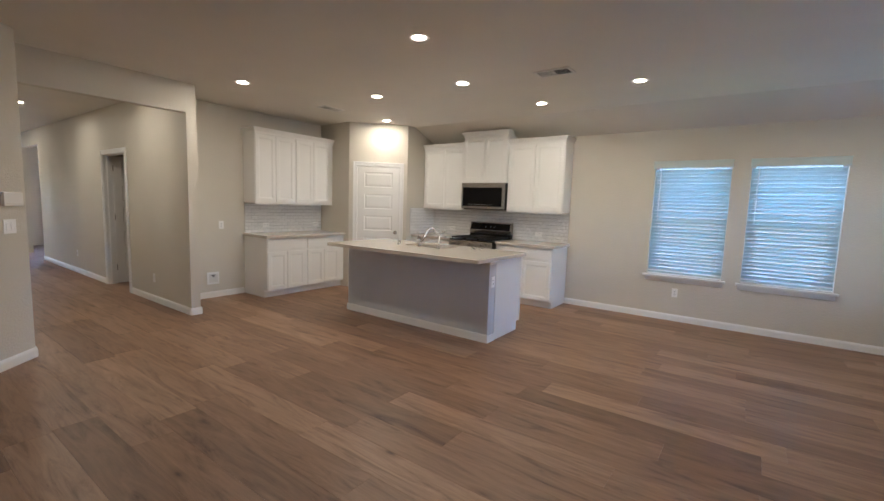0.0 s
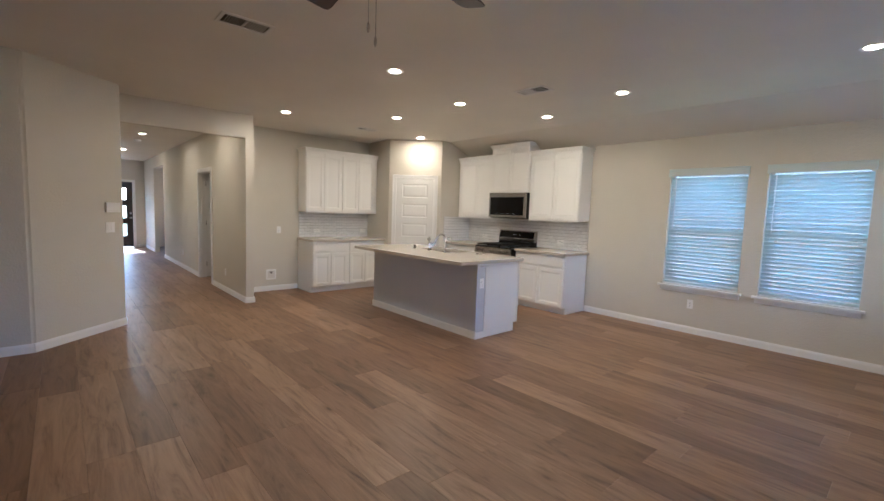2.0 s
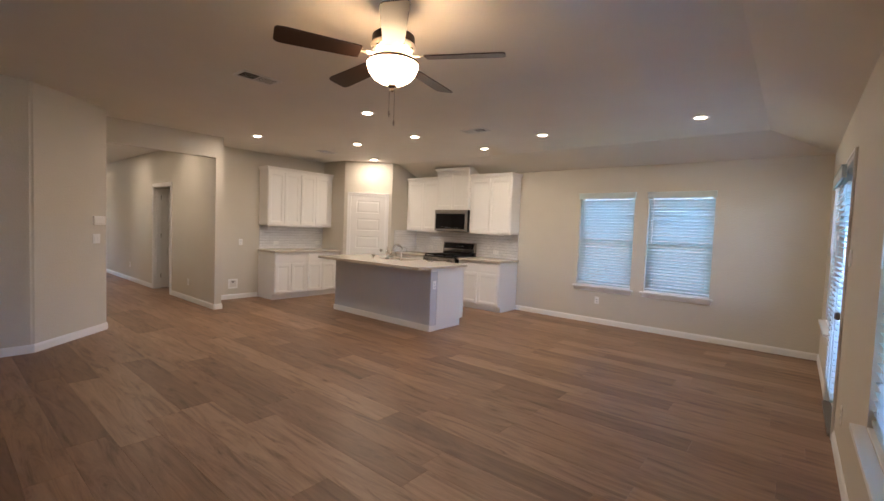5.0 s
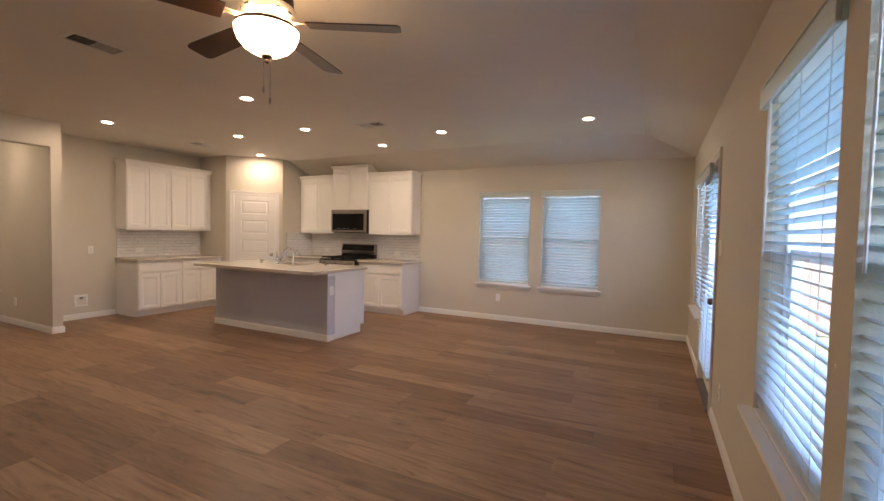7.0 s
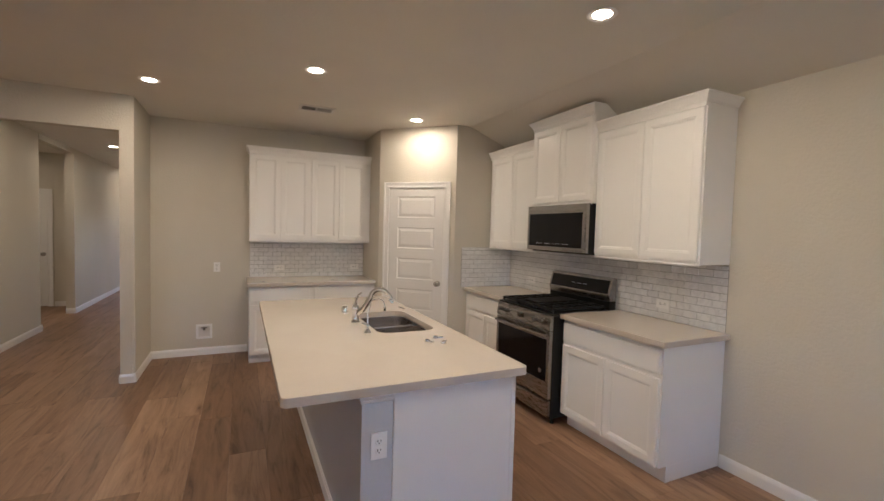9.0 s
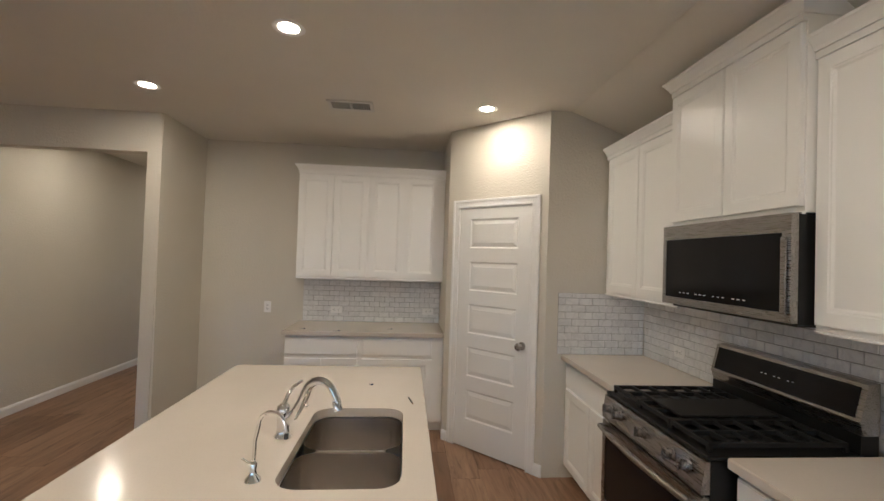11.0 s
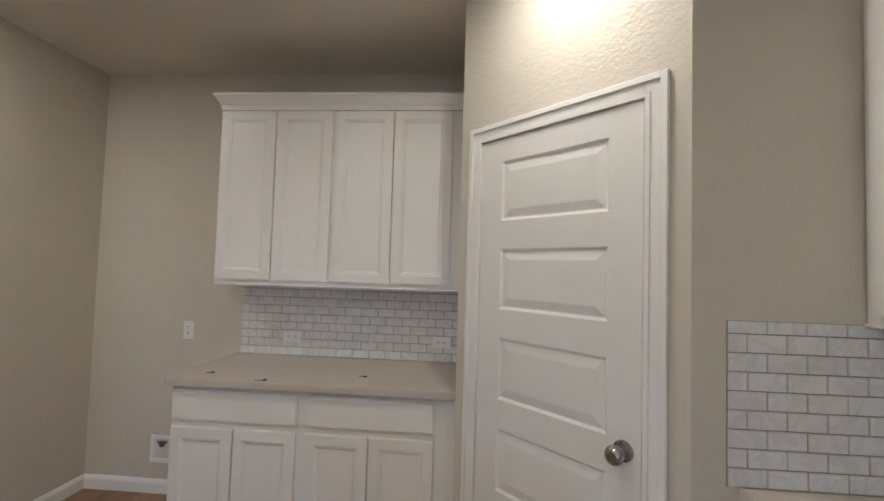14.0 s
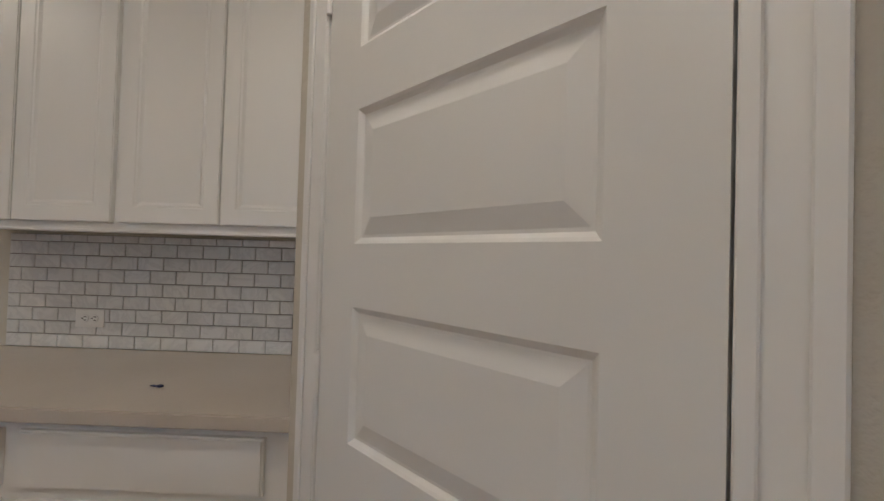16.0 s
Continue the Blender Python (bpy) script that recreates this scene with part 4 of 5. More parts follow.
def ring_slab(outer, inner, z0, z1):
    """A slab with one hole; outer and inner outlines have the same number of points."""
    bm = bmesh.new()
    n = len(outer)
    e = 0.004

    def shrunk(pts, d):
        out = []
        for i, (x, y) in enumerate(pts):
            (ax, ay), (bx, by) = pts[i - 1], pts[(i + 1) % n]
            tx, ty = bx - ax, by - ay
            l = math.hypot(tx, ty)
            out.append((x - d * ty / l, y + d * tx / l))
        return out

    loops = [(outer, z0), (outer, z1 - e), (shrunk(outer, e * 0.3), z1 - e * 0.3), (shrunk(outer, e), z1), (inner, z1), (inner, z0)]
    rings = [[bm.verts.new((x, y, z)) for x, y in pts] for pts, z in loops]
    for a, b in zip(rings, rings[1:] + rings[:1]):
        for i in range(n):
            j = (i + 1) % n
            bm.faces.new((a[i], a[j], b[j], b[i]))
    return bm


top = new("island_worktop", mesh_of("island_worktop", ring_slab(rounded(TX0, TX1, TY0, TY1, 0.03), rounded(SX0, SX1, SY0, SY1, 0.075), 0.8765, 0.915), QUARTZ))
tagged(top, "cream quartz island worktop with an undermount sink cut-out", "countertop", "worktops")

sink = thing("kitchen_sink", pose(0, 0, 0.70), "stainless steel double-bowl undermount sink", "sink")


def bowl(x0, x1, y0, y1, name):
    """A drawn steel basin with rounded corners, open at the top."""
    bm = bmesh.new()
    loops = [(rounded(x0, x1, y0, y1, 0.07), 0.1760), (rounded(x0 + 0.002, x1 - 0.002, y0 + 0.002, y1 - 0.002, 0.069), 0.15), (rounded(x0 + 0.008, x1 - 0.008, y0 + 0.008, y1 - 0.008, 0.066), 0.03),
             (rounded(x0 + 0.018, x1 - 0.018, y0 + 0.018, y1 - 0.018, 0.06), 0.012), (rounded(x0 + 0.04, x1 - 0.04, y0 + 0.04, y1 - 0.04, 0.05), 0.006)]
    rings = [[bm.verts.new((x, y, z)) for x, y in pts] for pts, z in loops]
    n = len(rings[0])
    for a, b in zip(rings, rings[1:]):
        for i in range(n):
            j = (i + 1) % n
            bm.faces.new((a[i], a[j], b[j], b[i]))
    bm.faces.new(rings[-1])
    low = [bm.verts.new((v.co.x, v.co.y, -0.0 + v.co.z - 0.0015)) for v in rings[-1]]
    bm.faces.new(low[::-1])
    for i in range(n):
        j = (i + 1) % n
        bm.faces.new((rings[-1][i], rings[-1][j], low[j], low[i]))
    b = part(name, bm, SINKSTEEL, sink, "", True)
    part("drain", lathe([(0, 0.0005), (0.030, 0.0005), (0.040, 0.002), (0.043, 0.0045), (0.043, 0.0), (0, 0.0)], 28, pose((x0 + x1) / 2, (y0 + y1) / 2, 0.0062)), CHROME, b, "chrome drain", True)


SM = (SX0 + SX1) / 2
bowl(SX0 + 0.004, SM - 0.013, SY0 + 0.004, SY1 - 0.004, "bowl")
bowl(SM + 0.013, SX1 - 0.004, SY0 + 0.004, SY1 - 0.004, "bowl")
part("divider", boxes((SM - 0.016, SM + 0.016, SY0 + 0.06, SY1 - 0.06, 0.160, 0.1745), bevel=0.005), SINKSTEEL, sink, "", True)


def arc(cx, cz, r, a0, a1, n, y=0.0):
    return [(cx + r * math.cos(radians(a0 + (a1 - a0) * i / n)), y, cz + r * math.sin(radians(a0 + (a1 - a0) * i / n))) for i in range(n + 1)]


def faucet(m):
    """Single-hole kitchen faucet; spout along +x."""
    t = thing("kitchen_faucet", m, "chrome single-lever kitchen faucet with arched spout", "faucet")
    part("base", lathe([(0, 0), (0.030, 0), (0.031, 0.005), (0.025, 0.012), (0.022, 0.030), (0.023, 0.075), (0.026, 0.095), (0.024, 0.112), (0.016, 0.122), (0, 0.124)], 30), CHROME, t, "", True)
    spout = [(0.012, 0, 0.060), (0.045, 0, 0.085), (0.075, 0, 0.130), (0.100, 0, 0.175)] + arc(0.165, 0.165, 0.066, 160, 35, 9) + [(0.232, 0, 0.185), (0.242, 0, 0.165)]
    part("spout", tube(spout, 0.0175, 14, None, 0.0135), CHROME, t, "arched chrome spout", True)
    part("spray_tip", lathe([(0, 0), (0.0155, 0), (0.0165, 0.028), (0.013, 0.034), (0, 0.034)], 20, pose(0.2455, 0, 0.140, 0, -22)), CHROME, t, "", True)
    part("lever", tube([(0, 0, 0.118), (-0.004, 0.02, 0.150), (0.004, 0.045, 0.178), (0.018, 0.075, 0.192)], 0.008, 10, None, 0.0055), CHROME, t, "", True)
    return t


faucet(pose(-3.255, 4.222, 0.915, 0, 0, 62))
ft = thing("filter_faucet", pose(-2.946, 4.222, 0.915, 0, 0, 75), "slim chrome gooseneck filtered water tap", "faucet")
part("base", lathe([(0, 0), (0.024, 0), (0.022, 0.006), (0.012, 0.016), (0.009, 0.03), (0.011, 0.05), (0.007, 0.058), (0, 0.06)], 24), CHROME, ft, "", True)
part("spout", tube([(0, 0, 0.055), (0.002, 0, 0.12), (0.012, 0, 0.165)] + arc(0.055, 0.165, 0.043, 160, 20, 8) + [(0.102, 0, 0.150)], 0.0055, 10), CHROME, ft, "", True)
part("tip", lathe([(0, 0), (0.0065, 0), (0.0065, 0.016), (0, 0.016)], 12, pose(0.1025, 0, 0.134)), DARKSLOT, ft, "black outlet tip")
part("lever", tube([(0, 0, 0.045), (-0.02, 0, 0.052), (-0.038, 0, 0.060)], 0.004, 8), CHROME, ft, "", True)
ag = thing("air_gap_cap", pose(-3.58, 4.22, 0.915), "short chrome dishwasher air gap cap", "air gap")
part("cap", lathe([(0, 0), (0.024, 0), (0.025, 0.004), (0.022, 0.008), (0.021, 0.050), (0.016, 0.058), (0, 0.060)], 24), CHROME, ag, "", True)
for k, (x, y, r) in enumerate(((-2.618, 4.482, 20), (-2.677, 4.559, 75), (-2.558, 4.555, 130))):
    hw = thing("chrome_fitting", pose(x, y, 0.915, 0, 0, r), "small loose chrome plumbing fitting on the worktop", "fitting", "loose fittings")
    part("ring", lathe([(0.008, 0.0), (0.016, 0.0), (0.017, 0.005), (0.014, 0.014), (0.008, 0.016), (0.008, 0.0)], 18), CHROME, hw, "", True)
    part("stem", tube([(0.012, 0, 0.006), (0.045, 0.004, 0.006)], 0.0055, 8), CHROME, hw, "", True)


# ---- appliances ----
def gas_range(m, w):
    """Freestanding gas range, origin at floor left back corner, front towards -y."""
    t = thing("gas_range", m, "stainless steel and black freestanding gas range", "range")
    d = 0.68
    part("body", boxes((0.0, w, -d, -0.02, 0.06, 0.895)), ENAMEL, t, "black enamel body")
    for x in (0.05, w - 0.05):
        for y in (-d + 0.06, -0.08):
            part("foot", lathe([(0, 0), (0.02, 0), (0.018, 0.012), (0.011, 0.014), (0.011, 0.0595), (0, 0.0595)], 14, pose(x, y, 0)), ENAMEL, t)
    f = -d
    part("storage_drawer", boxes((0.004, w - 0.004, f - 0.028, f - 0.001, 0.075, 0.205), (0.02, w - 0.02, f - 0.038, f - 0.0285, 0.182, 0.200), bevel=0.004), STEEL, t, "stainless steel storage drawer")
    door = part("oven_door", boxes((0.004, w - 0.004, f - 0.032, f - 0.001, 0.222, 0.355), (0.004, w - 0.004, f - 0.032, f - 0.001, 0.70, 0.765), (0.004, 0.036, f - 0.032, f - 0.001, 0.355, 0.70), (w - 0.036, w - 0.004, f - 0.032, f - 0.001, 0.355, 0.70)), STEEL, t, "stainless steel oven door")
    part("window_glass", boxes((0.0365, w - 0.0365, f - 0.030, f - 0.002, 0.3555, 0.6995)), BLACKGLASS, door, "black oven glass")
    part("badge", lathe([(0, 0), (0.019, 0), (0.019, 0.001), (0, 0.001)], 24, pose(w - 0.115, f - 0.0302, 0.43, 90)), STEEL, door, "small round grey sticker")
    hb = [(0.03 + (w - 0.06) * i / 16, f - 0.060 - 0.022 * math.sin(math.pi * i / 16), 0.735) for i in range(17)]
    part("door_handle", tube(hb, 0.014, 14), STEEL, door, "bowed stainless handle", True)
    for x in (0.035, w - 0.035):
        part("handle_mount", boxes((x - 0.012, x + 0.012, f - 0.066, f - 0.0325, 0.724, 0.746), bevel=0.003), STEEL, door)
    # control panel, leaning back
    bm = bmesh.new()
    q = [(f - 0.034, 0.790), (f - 0.020, 0.893), (f + 0.02, 0.893), (f + 0.02, 0.775), (f - 0.034, 0.775)]
    e0 = [bm.verts.new((0.002, y, z)) for y, z in q]
    e1 = [bm.verts.new((w - 0.002, y, z)) for y, z in q]
    bm.faces.new(e0)
    bm.faces.new(e1[::-1])
    for i in range(5):
        j = (i + 1) % 5
        bm.faces.new((e0[i], e0[j], e1[j], e1[i]))
    cp = part("control_panel", bm, STEEL, t, "stainless control panel")
    for x in (0.085, 0.185, w / 2, w - 0.185, w - 0.085):
        k = part("burner_knob", lathe([(0, -0.036), (0.017, -0.036), (0.020, -0.030), (0.021, -0.010), (0.027, -0.006), (0.027, 0.0), (0, 0.0)], 22, pose(x, f - 0.029, 0.842, -98)), STEEL, cp, "stainless knob", True)
        part("grip", boxes((x - 0.004, x + 0.004, f - 0.075, f - 0.060, 0.826, 0.866), bevel=0.002, seg=1), STEEL, k)
    part("cooktop", boxes((0.0, w, -d - 0.012, -0.075, 0.896, 0.912), bevel=0.005), ENAMEL, t, "black enamel cooktop")
    # burners and grates
    for x, y in ((0.16, -0.20), (0.16, -0.50), (w - 0.16, -0.20), (w - 0.16, -0.50), (w / 2, -0.35)):
        part("burner", lathe([(0, 0.0), (0.05, 0), (0.048, 0.010), (0.036, 0.012), (0.036, 0.020), (0.03, 0.023), (0, 0.023)], 22, pose(x, y, 0.9122)), IRON, t, "", True)
    gw = (w - 0.05) / 3
    for k in range(3):
        x0 = 0.025 + gw * k
        x1 = x0 + gw - 0.006
        y0, y1 = -d + 0.015, -0.105
        bars = [(x0, x1, y0, y0 + 0.014, 0.930, 0.948), (x0, x1, y1 - 0.014, y1, 0.930, 0.948), (x0, x0 + 0.014, y0 + 0.0145, y1 - 0.0145, 0.930, 0.948), (x1 - 0.014, x1, y0 + 0.0145, y1 - 0.0145, 0.930, 0.948)]
        for i in range(1, 6):
            yy = y0 + (y1 - y0) * i / 6
            bars.append((x0 + 0.0145, x1 - 0.0145, yy - 0.006, yy + 0.006, 0.934, 0.950))
        xm = (x0 + x1) / 2
        bars.append((xm - 0.0055, xm + 0.0055, y0 + 0.0145, y1 - 0.0145, 0.930, 0.9485))
        for xx in (x0, x1 - 0.014):
            for yy in (y0, y1 - 0.014):
                bars.append((xx, xx + 0.014, yy, yy + 0.014, 0.9125, 0.9298))
        part("grate", boxes(*bars), IRON, t, "black cast iron grate")
        if k == 1:
            part("griddle_plate", boxes((x0 + 0.006, x1 - 0.006, y0 + 0.06, y1 - 0.05, 0.951, 0.960), bevel=0.004), IRON, t, "black griddle plate")
    # backguard
    bm = bmesh.new()
    q = [(-0.095, 1.035), (-0.060, 1.175), (-0.012, 1.180), (-0.012, 0.985), (-0.080, 0.985)]
    e0 = [bm.verts.new((0.0, y, z)) for y, z in q]
    e1 = [bm.verts.new((w, y, z)) for y, z in q]
    bm.faces.new(e0)
    bm.faces.new(e1[::-1])
    for i in range(5):
        j = (i + 1) % 5
        bm.faces.new((e0[i], e0[j], e1[j], e1[i]))
    bg = part("backguard", bm, STEEL, t, "stainless steel backguard")
    ang = math.degrees(math.atan2(0.035, 0.140))
    pnl = part("display_glass", boxes((0.022, w - 0.022, -0.003, -0.0005, 0.012, 0.130)), BLACKGLASS, bg, "black glass control display")
    pnl.matrix_basis = pose(0, -0.095, 1.035, -ang)
    part("back_riser", boxes((0.004, w - 0.004, -0.085, -0.012, 0.897, 0.9845)), ENAMEL, t, "black riser below the backguard")
    for i in range(9):
        part("display_mark", boxes((w / 2 - 0.10 + 0.024 * i, w / 2 - 0.088 + 0.024 * i, -0.0036, -0.0031, 0.066, 0.070)), PLASTIC, pnl) if i % 3 else None
    return t


gas_range(pose(RX0 + 0.006, YN - 0.022, 0), RX1 - RX0 - 0.012)


def microwave(m, w, h):
    t = thing("microwave", m, "stainless over-the-range microwave with black glass door", "microwave")
    d = 0.377
    part("body", boxes((0, w, -d, -0.001, 0.0, h)), ENAMEL, t, "black metal case")
    f = -d - 0.001
    dr = part("door", boxes((0, w, f - 0.030, f, h - 0.075, h - 0.002), (0, w, f - 0.030, f, 0.004, 0.040), (0, 0.026, f - 0.030, f, 0.040, h - 0.075), (w - 0.040, w, f - 0.030, f, 0.040, h - 0.075)), STEEL, t, "stainless door frame")
    part("glass", boxes((0.0265, w - 0.0405, f - 0.027, f - 0.002, 0.0405, h - 0.0755)), BLACKGLASS, dr, "black door glass")
    part("door_handle", boxes((w - 0.034, w - 0.012, f - 0.044, f - 0.0305, 0.03, h - 0.09), bevel=0.006), STEEL, dr, "stainless handle strip")
    for i in range(16):
        if i % 4 != 3:
            part("control_mark", boxes((0.14 + 0.030 * i, 0.155 + 0.030 * i, f - 0.0275, f - 0.02705, 0.066, 0.070)), PLASTIC, dr)
    part("vent_strip", boxes((0.02, w - 0.02, -d + 0.02, -0.05, -0.012, -0.0005)), DARKSLOT, t, "dark underside vent")
    return t


microwave(pose(RX0 + 0.003, YN, 1.395), RX1 - RX0 - 0.006, 0.417)


# ---- backsplash tiles ----
TW, TH, GAP = 0.1046, 0.0525, 0.0036


def backsplash(m, w, h, label, skip=(), name="backsplash"):
    """Running-bond tile field on a wall; origin lower left on the wall face, front towards -y."""
    t = thing(name, m, label, "backsplash", "", "structure")
    part("grout_bed", boxes((0, w, -0.0035, -0.0006, 0, h)), GROUT, t, "grey grout")
    base = {}
    rng = random.Random(int(w * 1000))
    for r in range(int(math.ceil(h / TH))):
        z0 = r * TH
        hh = min(TH, h - z0) - GAP
        if hh < 0.008:
            continue
        x = -(TW / 2 if r % 2 else 0.0)
        while x < w - 0.012:
            a, b = max(x, 0.0), min(x + TW, w)
            if b - a > 0.012:
                key = (round(b - a, 4), round(hh, 4))
                if key not in base:
                    bm = bmesh.new()
                    ww = b - a - GAP
                    e = 0.0018
                    back = [bm.verts.new(p) for p in ((0, 0, 0), (ww, 0, 0), (ww, 0, hh), (0, 0, hh))]
                    mid = [bm.verts.new(p) for p in ((0, -0.0062, 0), (ww, -0.0062, 0), (ww, -0.0062, hh), (0, -0.0062, hh))]
                    front = [bm.verts.new(p) for p in ((e, -0.0075, e), (ww - e, -0.0075, e), (ww - e, -0.0075, hh - e), (e, -0.0075, hh - e))]
                    bm.faces.new(front)
                    for lo, hi in ((back, mid), (mid, front)):
                        for i in range(4):
                            j = (i + 1) % 4
                            bm.faces.new((lo[i], lo[j], hi[j], hi[i]))
                    base[key] = part("tile", bm, TILE, t)
                    o = base[key]
                else:
                    o = again(base[key], t)
                o.matrix_basis = pose(a + GAP / 2, -0.001 + rng.uniform(-0.0004, 0.0004), z0 + GAP / 2)
            x += TW
    return t


def outlet(m, kind="duplex", label="white duplex outlet on the wall", proud=0.0):
    """Electrical cover plate, origin at its middle on the wall face, front towards -y."""
    t = thing("wall_outlet" if kind == "duplex" else "light_switch", m @ pose(0, -proud, 0), label, "outlet" if kind == "duplex" else "light switch", "cover plates")
    wide = 0.116 if kind == "double" else 0.070
    part("cover_plate", boxes((-wide / 2, wide / 2, -0.006, -0.0004, -0.0575, 0.0575), bevel=0.0025), PLASTIC, t)
    if kind == "duplex":
        for z in (-0.0195, 0.0195):
            s = part("socket", lathe([(0, -0.0078), (0.0155, -0.0078), (0.0165, -0.0066), (0.0165, -0.0061), (0, -0.0061)], 22, pose(0, 0, z) @ pose(0, 0, 0, -90)), PLASTIC, t)
            part("slot", boxes((-0.0082, -0.0050, -0.0084, -0.0079, z - 0.002, z + 0.008), (0.0050, 0.0082, -0.0084, -0.0079, z - 0.002, z + 0.007), (-0.0026, 0.0026, -0.0084, -0.0079, z - 0.011, z - 0.006)), DARKSLOT, s)
    else:
        for x in ((-0.023, 0.023) if kind == "double" else (0.0,)):
            part("rocker", boxes((x - 0.0165, x + 0.0165, -0.0095, -0.0062, -0.0335, 0.0335), bevel=0.002, seg=1), PLASTIC, t)
    return t


backsplash(pose(XA, 3.605, 0.9155, 0, 0, 90), PL[1] - 3.605 - 0.001, 1.366 - 0.9155, "pale marble subway tile backsplash with grey grout")
backsplash(pose(XRET + 0.008, YN, 0.9155), BR - XRET - 0.008, 1.366 - 0.9155, "pale marble subway tile backsplash behind the range")
backsplash(pose(XRET, 5.80, 0.9155, 0, 0, 90), YN - 5.80 - 0.009, 1.366 - 0.9155 + 0.006, "pale marble subway tile strip on the pantry side")
for y, kind in ((3.948, "duplex"), (4.90, "duplex")):
    outlet(pose(XA, y, 1.035, 0, 0, 90) @ pose(0, 0, 0, 0, 90), "duplex", "white sideways outlet in the tile backsplash", 0.008)
outlet(pose(XA, 3.25, 1.047, 0, 0, 90), "duplex", "white duplex outlet in the fridge alcove")
outlet(pose(-2.652, YN, 1.035) @ pose(0, 0, 0, 0, 90), "duplex", "white sideways outlet in the tile backsplash", 0.008)
outlet(pose(-4.304, YN, 1.032) @ pose(0, 0, 0, 0, 90), "duplex", "white sideways outlet in the tile backsplash", 0.008)
outlet(pose(-0.691, YN, 0.377), "duplex", "white duplex outlet below the window")
outlet(pose(XE, 3.3, 0.33, 0, 0, -90), "duplex", "white duplex outlet between window and patio door")
outlet(pose(XE, 3.60, 1.342, 0, 0, -90), "double", "white two-rocker light switch beside the patio door")
outlet(pose(-6.42, HR, 0.33), "duplex", "white duplex outlet in the hall")
outlet(pose(-9.75, HR, 0.36), "duplex", "white duplex outlet in the hall")
outlet(pose(IX1, 4.047, 0.645, 0, 0, 90), "duplex", "white duplex outlet on the island end")
outlet(pose(-4.21, -0.42, 0.36, 0, 0, 90), "duplex", "white duplex outlet on the living room wall")
# angled wall: plates beside the hall
D45 = math.degrees(math.atan2(HL - 0.226, -4.905 + 4.21))
WP = Vector((-4.21, 0.226, 0)).lerp(Vector((-4.905, HL, 0)), 0.86)
ANG = pose(WP.x, WP.y, 0, 0, 0, D45)
outlet(ANG @ pose(-0.03, 0, 1.15), "double", "white two-rocker light switch on the angled wall")
th = thing("thermostat", ANG @ pose(0.0, 0, 1.37), "white rectangular thermostat on the angled wall", "thermostat")
part("case", boxes((-0.09, 0.09, -0.026, -0.0004, -0.055, 0.055), bevel=0.006), PLASTIC, th)
part("screen_line", boxes((-0.07, 0.07, -0.0272, -0.0262, -0.038, -0.034)), GRILLE, th)

wb = thing("ice_maker_box", pose(XA, 3.118, 0.28, 0, 0, 90), "white recessed water supply box in the fridge alcove", "water box")
part("flange", boxes((-0.085, 0.085, -0.008, -0.0005, 0.062, 0.088), (-0.085, 0.085, -0.008, -0.0005, -0.088, -0.062), (-0.085, -0.060, -0.008, -0.0005, -0.062, 0.062), (0.060, 0.085, -0.008, -0.0005, -0.062, 0.062), bevel=0.002, seg=1), PLASTIC, wb)
# not hollow: the recess's shade is only this plate's duller white
part("recess", boxes((-0.060, 0.060, -0.0030, -0.0005, -0.062, 0.062)), GRILLE, wb, "flat plate, duller white for the shade of the recess")
part("valve", boxes((-0.012, 0.012, -0.026, -0.0032, 0.018, 0.052), (-0.030, 0.030, -0.020, -0.0034, 0.040, 0.050), bevel=0.002, seg=1), PEWTER, wb, "small metal shut-off valve")

# a pencil left behind the sink
pc = thing("pencil", pose(-3.66, 4.70, 0.9188, 0, 0, 12), "short dark grey pencil lying on the island worktop", "pencil")
part("shaft", tube([(-0.045, 0, 0), (0.038, 0, 0)], 0.0036, 6), DARKSLOT, pc)
part("tip", tube([(0.0381, 0, 0), (0.052, 0, 0)], 0.0036, 6, None, 0.0006), FENCEWOOD, pc, "sharpened bare wood tip")

# scraps of tape on the worktop
for x, y, r, l in ((-5.71, 4.523, 70, 0.042), (-5.544, 4.051, 105, 0.056), (-5.642, 3.73, 85, 0.042), (-3.922, 4.492, 40, 0.022)):
    tp = new("tape_scrap", mesh_of("tape_scrap", boxes((-l / 2, l / 2, -0.005, 0.005, 0.0, 0.0012), (l * 0.2, l / 2, -0.004, 0.006, 0.0012, 0.006)), BLUETAPE))
    tp.matrix_basis = pose(x, y, 0.9152, 0, 0, r)
    tagged(tp, "scrap of dark blue tape on the worktop", "tape scrap", "tape scraps")


# ---- outside ----
ground = setting("ground", boxes((-400, 400, -400, 400, -0.4, -0.18)), GRASS, "green lawn around the house", "ground")
setting("patio", boxes((XE + 0.17, XE + 3.2, 2.4, 6.6, -0.178, -0.06)), CONCRETE, "grey concrete patio slab", "patio")
setting("porch", boxes((-18.5, -15.62, 0.2, 3.2, -0.178, -0.03)), CONCRETE, "grey concrete porch slab", "porch")


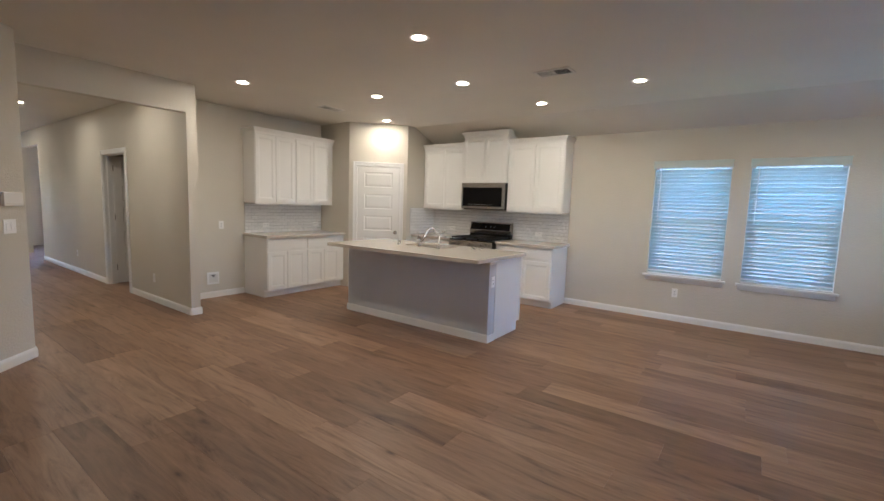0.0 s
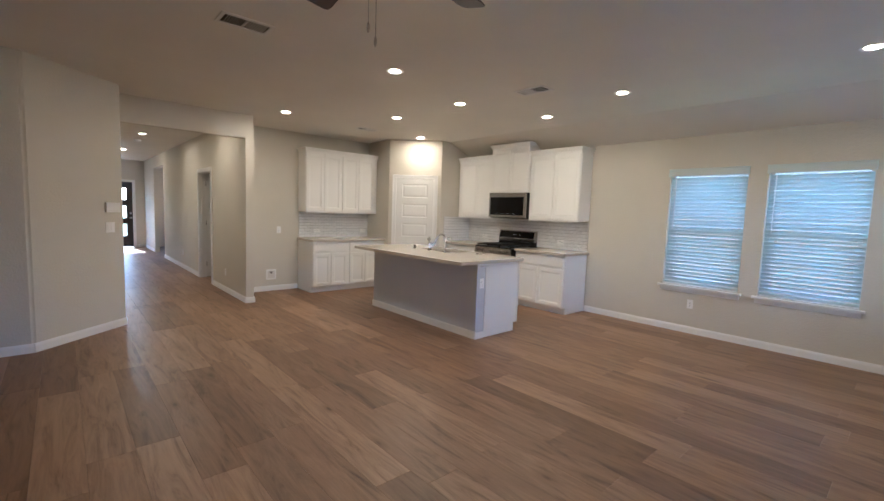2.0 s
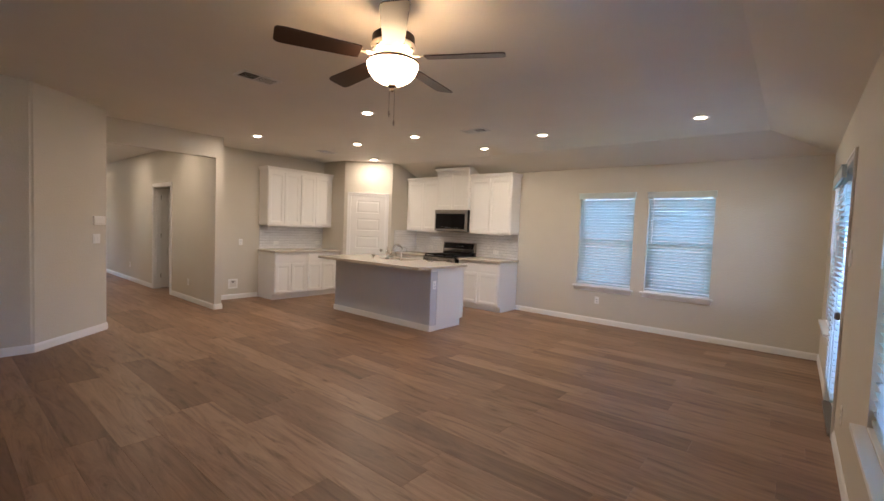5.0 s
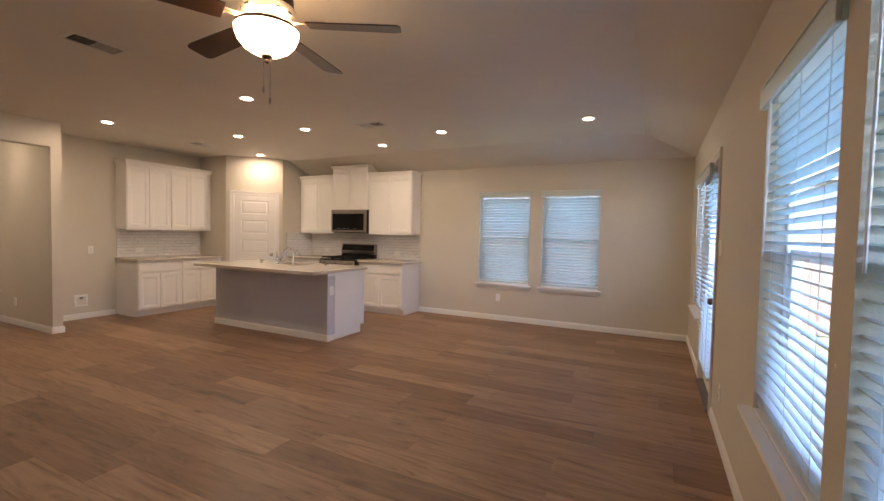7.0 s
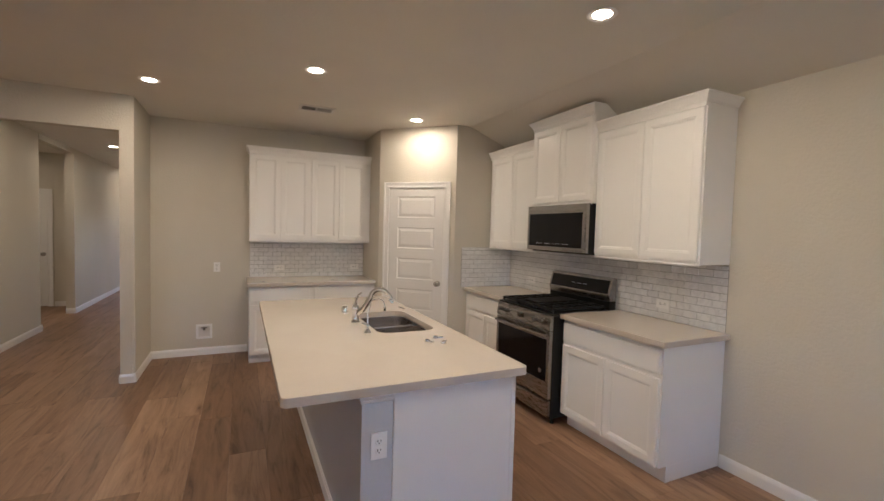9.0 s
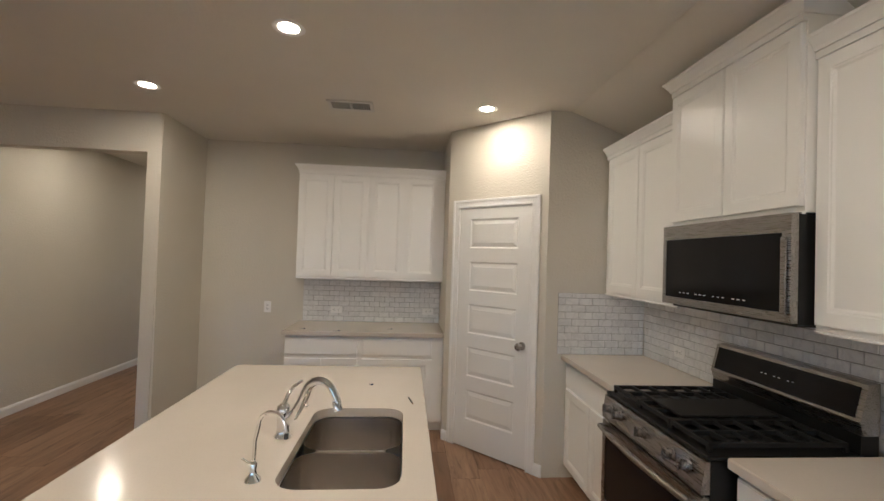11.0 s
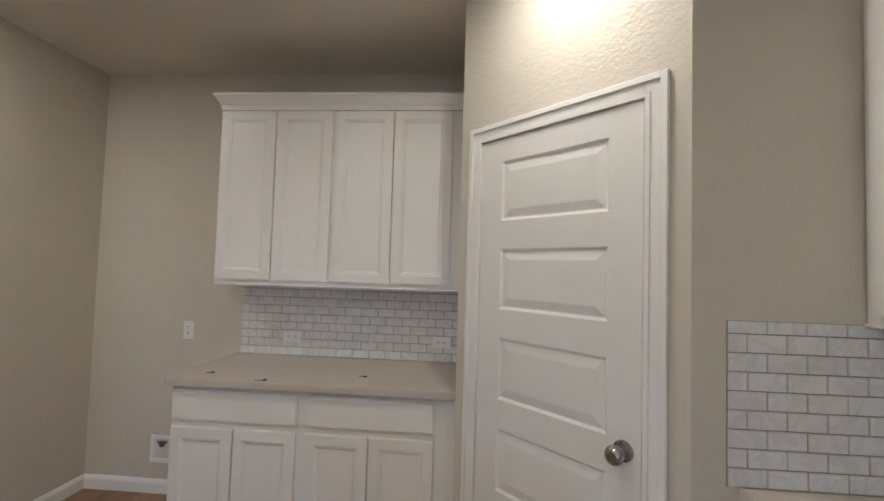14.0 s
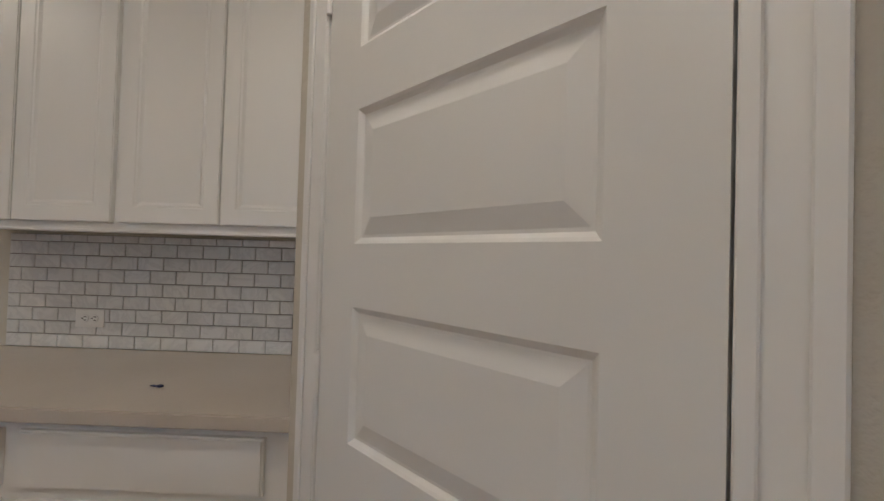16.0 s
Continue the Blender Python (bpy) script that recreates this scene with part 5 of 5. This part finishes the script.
def fence(p, q, label):
    a, b = Vector((*p, -0.18)), Vector((*q, -0.18))
    d = (b - a)
    m = Matrix.Translation(a) @ pose(0, 0, 0, 0, 0, math.degrees(math.atan2(d.y, d.x)))
    t = thing("fence", m, label, "fence", "garden fences")
    n = int(d.length / 0.145)
    first = part("picket", boxes((0, 0.138, -0.018, 0, 0.03, 1.83)), FENCEWOOD, t)
    rng = random.Random(n)
    for k in range(1, n):
        again(first, t, 0.145 * k, 0, rng.uniform(-0.012, 0.012))
    for z in (0.4, 1.5):
        part("rail", boxes((0, d.length, 0.001, 0.04, z, z + 0.09)), FENCEWOOD, t)
    for k in range(int(d.length / 2.4) + 1):
        part("post", boxes((2.4 * k, 2.4 * k + 0.09, 0.041, 0.13, 0.0, 1.9)), FENCEWOOD, t)
    return t


fence((9.5, 16), (9.5, -8), "weathered wooden privacy fence behind the garden")
fence((-12, 8.9), (9.4, 8.9), "weathered wooden privacy fence along the side yard")


def neighbour(m, w, d, h, label):
    t = thing("house", m, label, "house", "neighbour houses")
    part("wall", boxes((0, w, 0, d, 0, h)), BRICK, t, "brick wall")
    bm = bmesh.new()
    o = 0.5
    b = [bm.verts.new(p) for p in ((-o, -o, h), (w + o, -o, h), (w + o, d + o, h), (-o, d + o, h))]
    r = [bm.verts.new(p) for p in ((d / 2, d / 2, h + 2.6), (w - d / 2, d / 2, h + 2.6))]
    bm.faces.new(b[::-1])
    bm.faces.new((b[0], b[1], r[1], r[0]))
    bm.faces.new((b[2], b[3], r[0], r[1]))
    bm.faces.new((b[1], b[2], r[1]))
    bm.faces.new((b[3], b[0], r[0]))
    part("roof", bm, SHINGLE, t, "dark shingle roof")
    for k in range(int(w / 3.2)):
        wn_ = part("window", boxes((1.2 + 3.2 * k, 2.1 + 3.2 * k, -0.03, -0.001, 0.9, 2.3)), VINYL, t)
        part("pane", boxes((1.26 + 3.2 * k, 2.04 + 3.2 * k, -0.034, -0.0305, 0.96, 2.24)), BLACKGLASS, wn_)
    return t


neighbour(pose(19.0, 14, -0.18, 0, 0, -90), 14, 9, 2.8, "single-storey brick house beyond the fence")
neighbour(pose(-12, 11.2, -0.18), 18, 9, 2.8, "single-storey brick house across the side yard")


# ---- floor planks ----
PWD, PLN = 0.226, 1.52
plank_meshes = {}


def plank_mesh(l, w):
    key = (round(l, 3), round(w, 3))
    if key not in plank_meshes:
        bm = bmesh.new()
        g, e = 0.0003, 0.0009
        lo = [bm.verts.new(p) for p in ((g, g, -0.006), (l - g, g, -0.006), (l - g, w - g, -0.006), (g, w - g, -0.006))]
        mi = [bm.verts.new(p) for p in ((g, g, -0.0009), (l - g, g, -0.0009), (l - g, w - g, -0.0009), (g, w - g, -0.0009))]
        hi = [bm.verts.new(p) for p in ((g + e, g + e, 0), (l - g - e, g + e, 0), (l - g - e, w - g - e, 0), (g + e, w - g - e, 0))]
        bm.faces.new(hi)
        for a, b in ((lo, mi), (mi, hi)):
            for i in range(4):
                j = (i + 1) % 4
                bm.faces.new((a[i], a[j], b[j], b[i]))
        plank_meshes[key] = mesh_of("plank", bm, PLANK)
    return plank_meshes[key]


rng = random.Random(5)
near, far = [], []
y = YS - 0.05
row = 0
while y < YN + 0.02:
    x = XE + 0.04 - rng.uniform(0.2, 1.2)
    spans = [(x, XE + 0.04)]
    while x > -15.5:
        spans.append((max(x - PLN, -15.55), x))
        x -= PLN
    for a, b in spans:
        if b - a < 0.05:
            continue
        inside = a > -5.9 and y > -0.9
        (near if inside else far).append((a, b, y))
    y += PWD
for a, b, y in near:
    o = new("plank", plank_mesh(b - a, PWD))
    o.parent = floor
    o.matrix_basis = pose(a, y, 0)
verts, faces = [], []
for a, b, y in far:
    n = len(verts)
    g = 0.0012
    verts += [(a + g, y + g, 0), (b - g, y + g, 0), (b - g, y + PWD - g, 0), (a + g, y + PWD - g, 0)]
    faces.append((n, n + 1, n + 2, n + 3))
me = bpy.data.meshes.new("plank_field")
me.from_pydata(verts, [], faces)
me.materials.append(PLANK_FAR)
field = new("plank_field", me)
field.parent = floor
tagged(field, "brown oak-look vinyl planks", "", "", "stuff")
